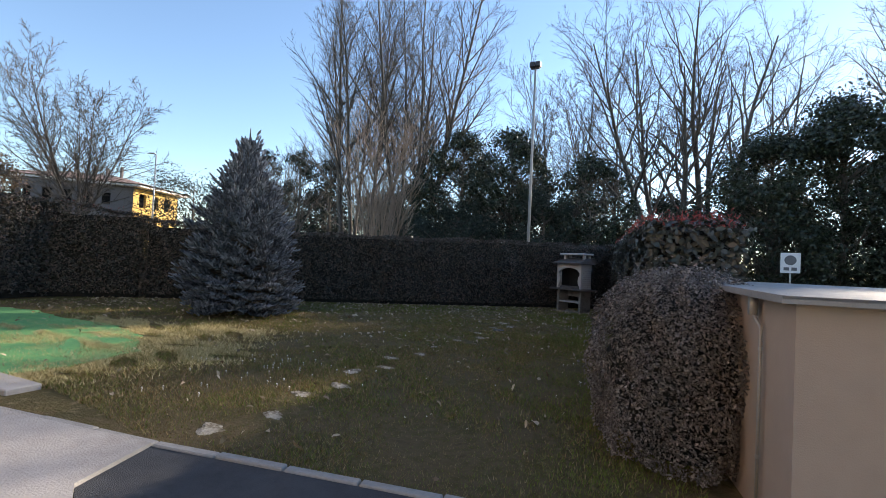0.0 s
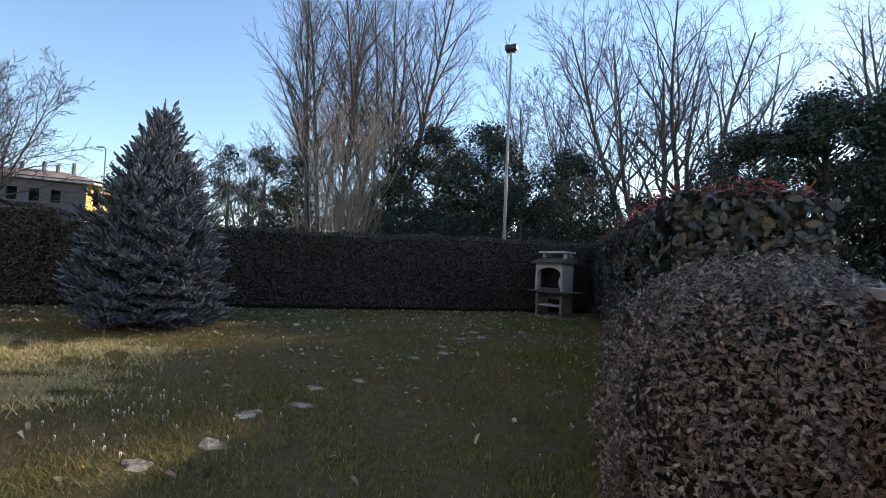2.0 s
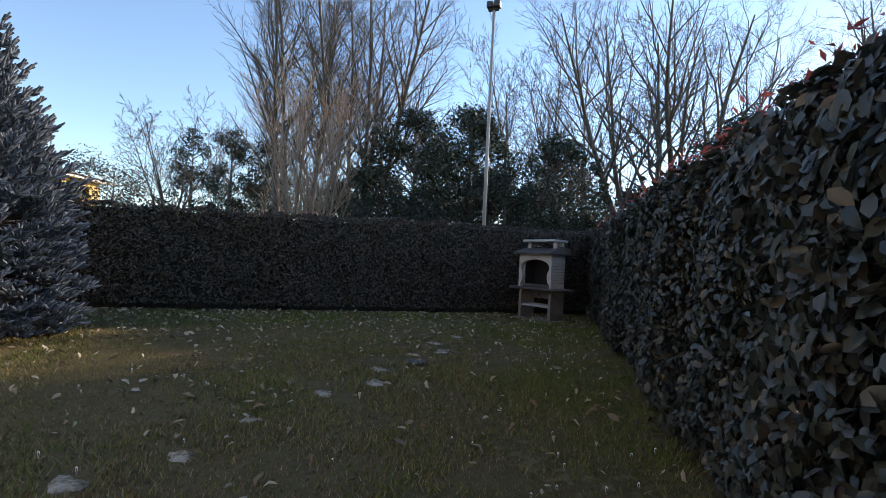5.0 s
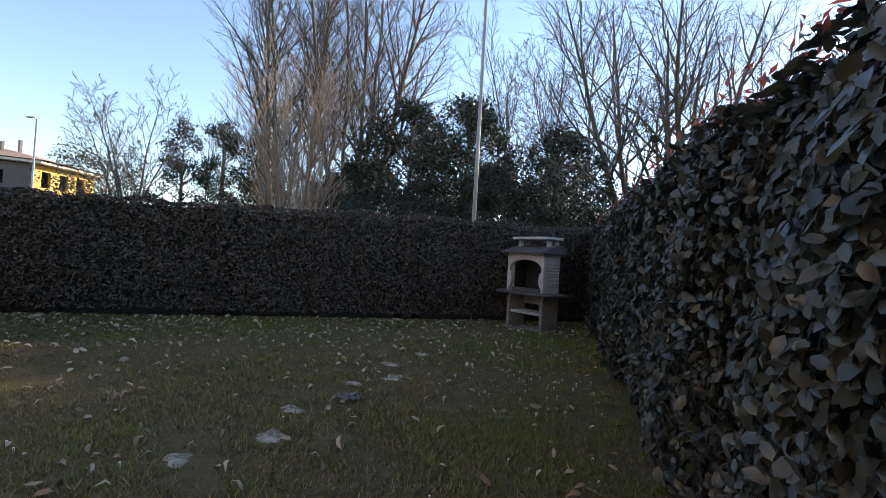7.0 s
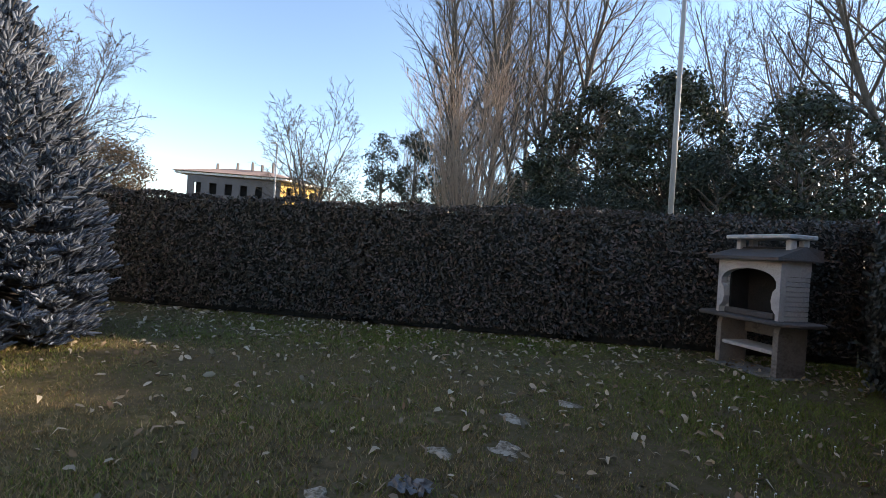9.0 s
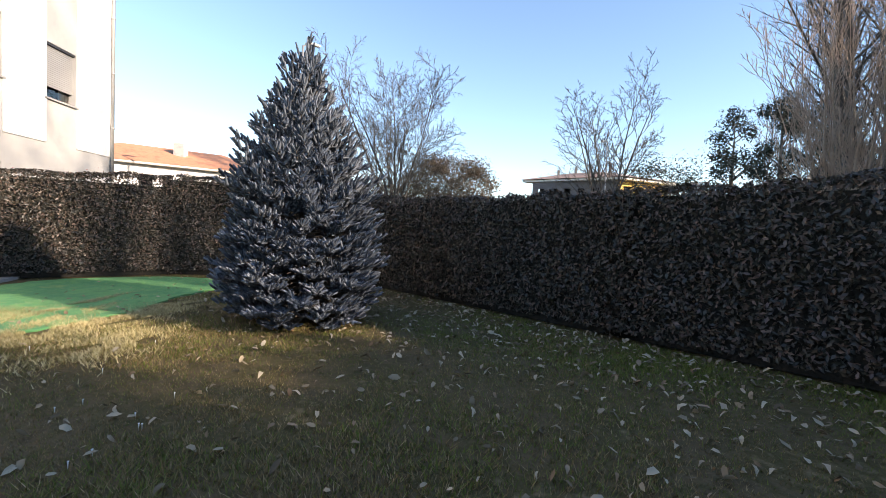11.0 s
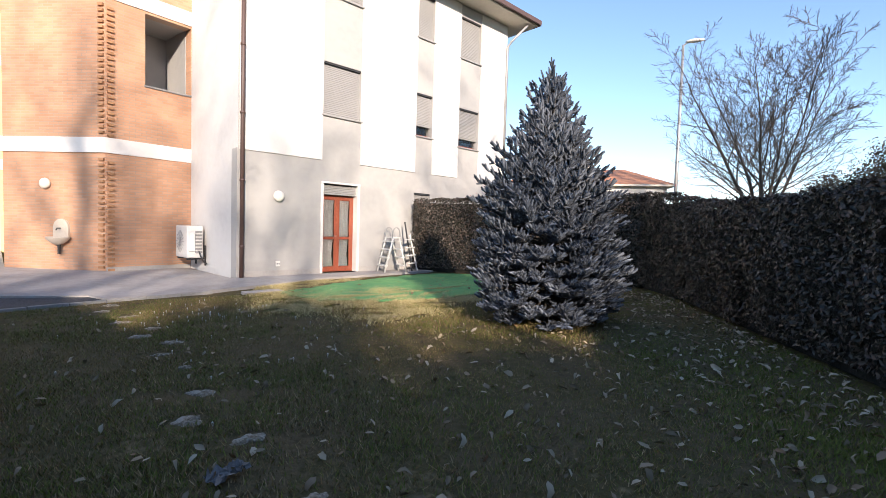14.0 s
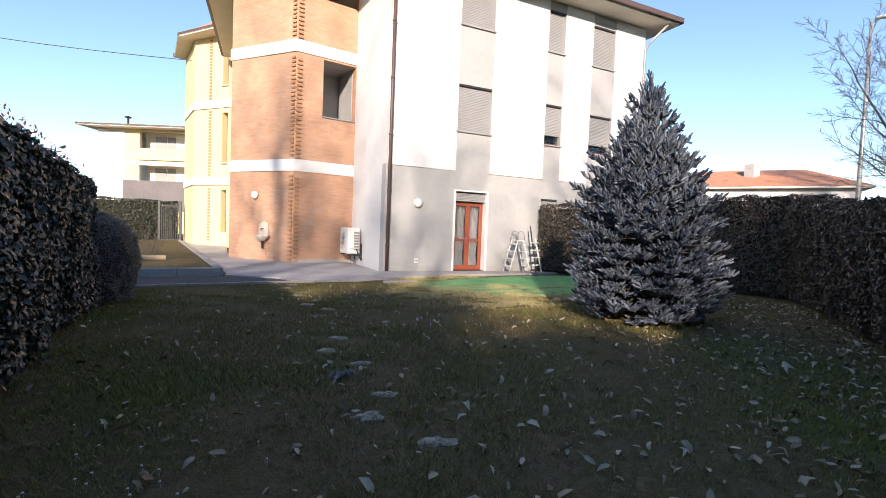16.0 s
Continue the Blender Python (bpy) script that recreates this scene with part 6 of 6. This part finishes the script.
rng = np.random.default_rng(302)
px, py = [], []
while len(px) < 3300:
    x, y = rng.uniform(-11, 1.8), rng.uniform(1.8, 15)
    e = np.interp(x, [-12, -10.35, -8.3, -5.3, -2.5, 0.9], [6, 7.3, 8.85, 11.1, 13.2, 15.75])
    s = np.interp(x, [-12, -5.2, -3.9, -3.3, -1.2, 0.3, 2.3], [0.3, 0.35, 1.0, 1.95, 1.58, 1.8, 2.08])
    wall_x = np.interp(y, [2, 4.45, 7.2, 10.4, 13.6], [1.5, 1.85, 1.55, 1.25, 0.9])
    if s < y < e and x < wall_x and rng.uniform() < (0.03 + 0.10 * min(1.0, max(0.0, (y - 4.5) / 3))) + 0.87 * math.exp(-(e - y) / 1.7):
        px.append(x), py.append(y)
P = np.stack([px, py, rng.uniform(0.022, 0.045, len(px))], 1)
v, f = leaves(rng, P, np.tile([0, 0, 1.0], (len(P), 1)), rng.uniform(0.045, 0.098, len(P)), 0.42, 0.42, 0.0, 0.45, ovate=True)
ob = array_part("fallen_leaves", v, f, DRY_LEAF, label="dry pale brown leaves scattered on the lawn", kind="stuff")
tagged(ob, category="leaves")

cx, cy = [], []
for gx, gy, k, sp in ((-2.4, 3.6, 26, 0.35), (-2.0, 3.1, 12, 0.3), (-1.6, 4.0, 14, 0.5), (0.6, 9.4, 30, 0.4), (0.2, 11.6, 40, 0.5), (-2.9, 5.6, 16, 0.7), (0.9, 6.4, 10, 0.5), (-0.3, 6.0, 12, 1.2), (1.3, 5.2, 10, 0.5)):
    cx += list(rng.normal(gx, sp, k))
    cy += list(rng.normal(gy, sp, k))
chunks = []
for x, y in zip(cx, cy):
    n = 8
    a = np.arange(n) * 2 * np.pi / n
    r = 0.007
    ring = np.stack([x + r * np.cos(a), y + r * np.sin(a), np.full(n, 0.05) + 0.003 * np.cos(3 * a)], 1)
    vv = np.concatenate([[[x, y, 0.056]], ring, [[x, y, 0.0]]])
    ff = [[0, 1 + j, 1 + (j + 1) % n] for j in range(n)] + [[n + 1, 1 + (j + 1) % n, 1 + j] for j in range(0, n, 4)]
    chunks.append((vv, np.array(ff)))
v, f = join(chunks)
ob = array_part("daisies", v, f, DAISY, label="tiny white daisies dotted over the lawn", kind="stuff")
tagged(ob, category="flowers")
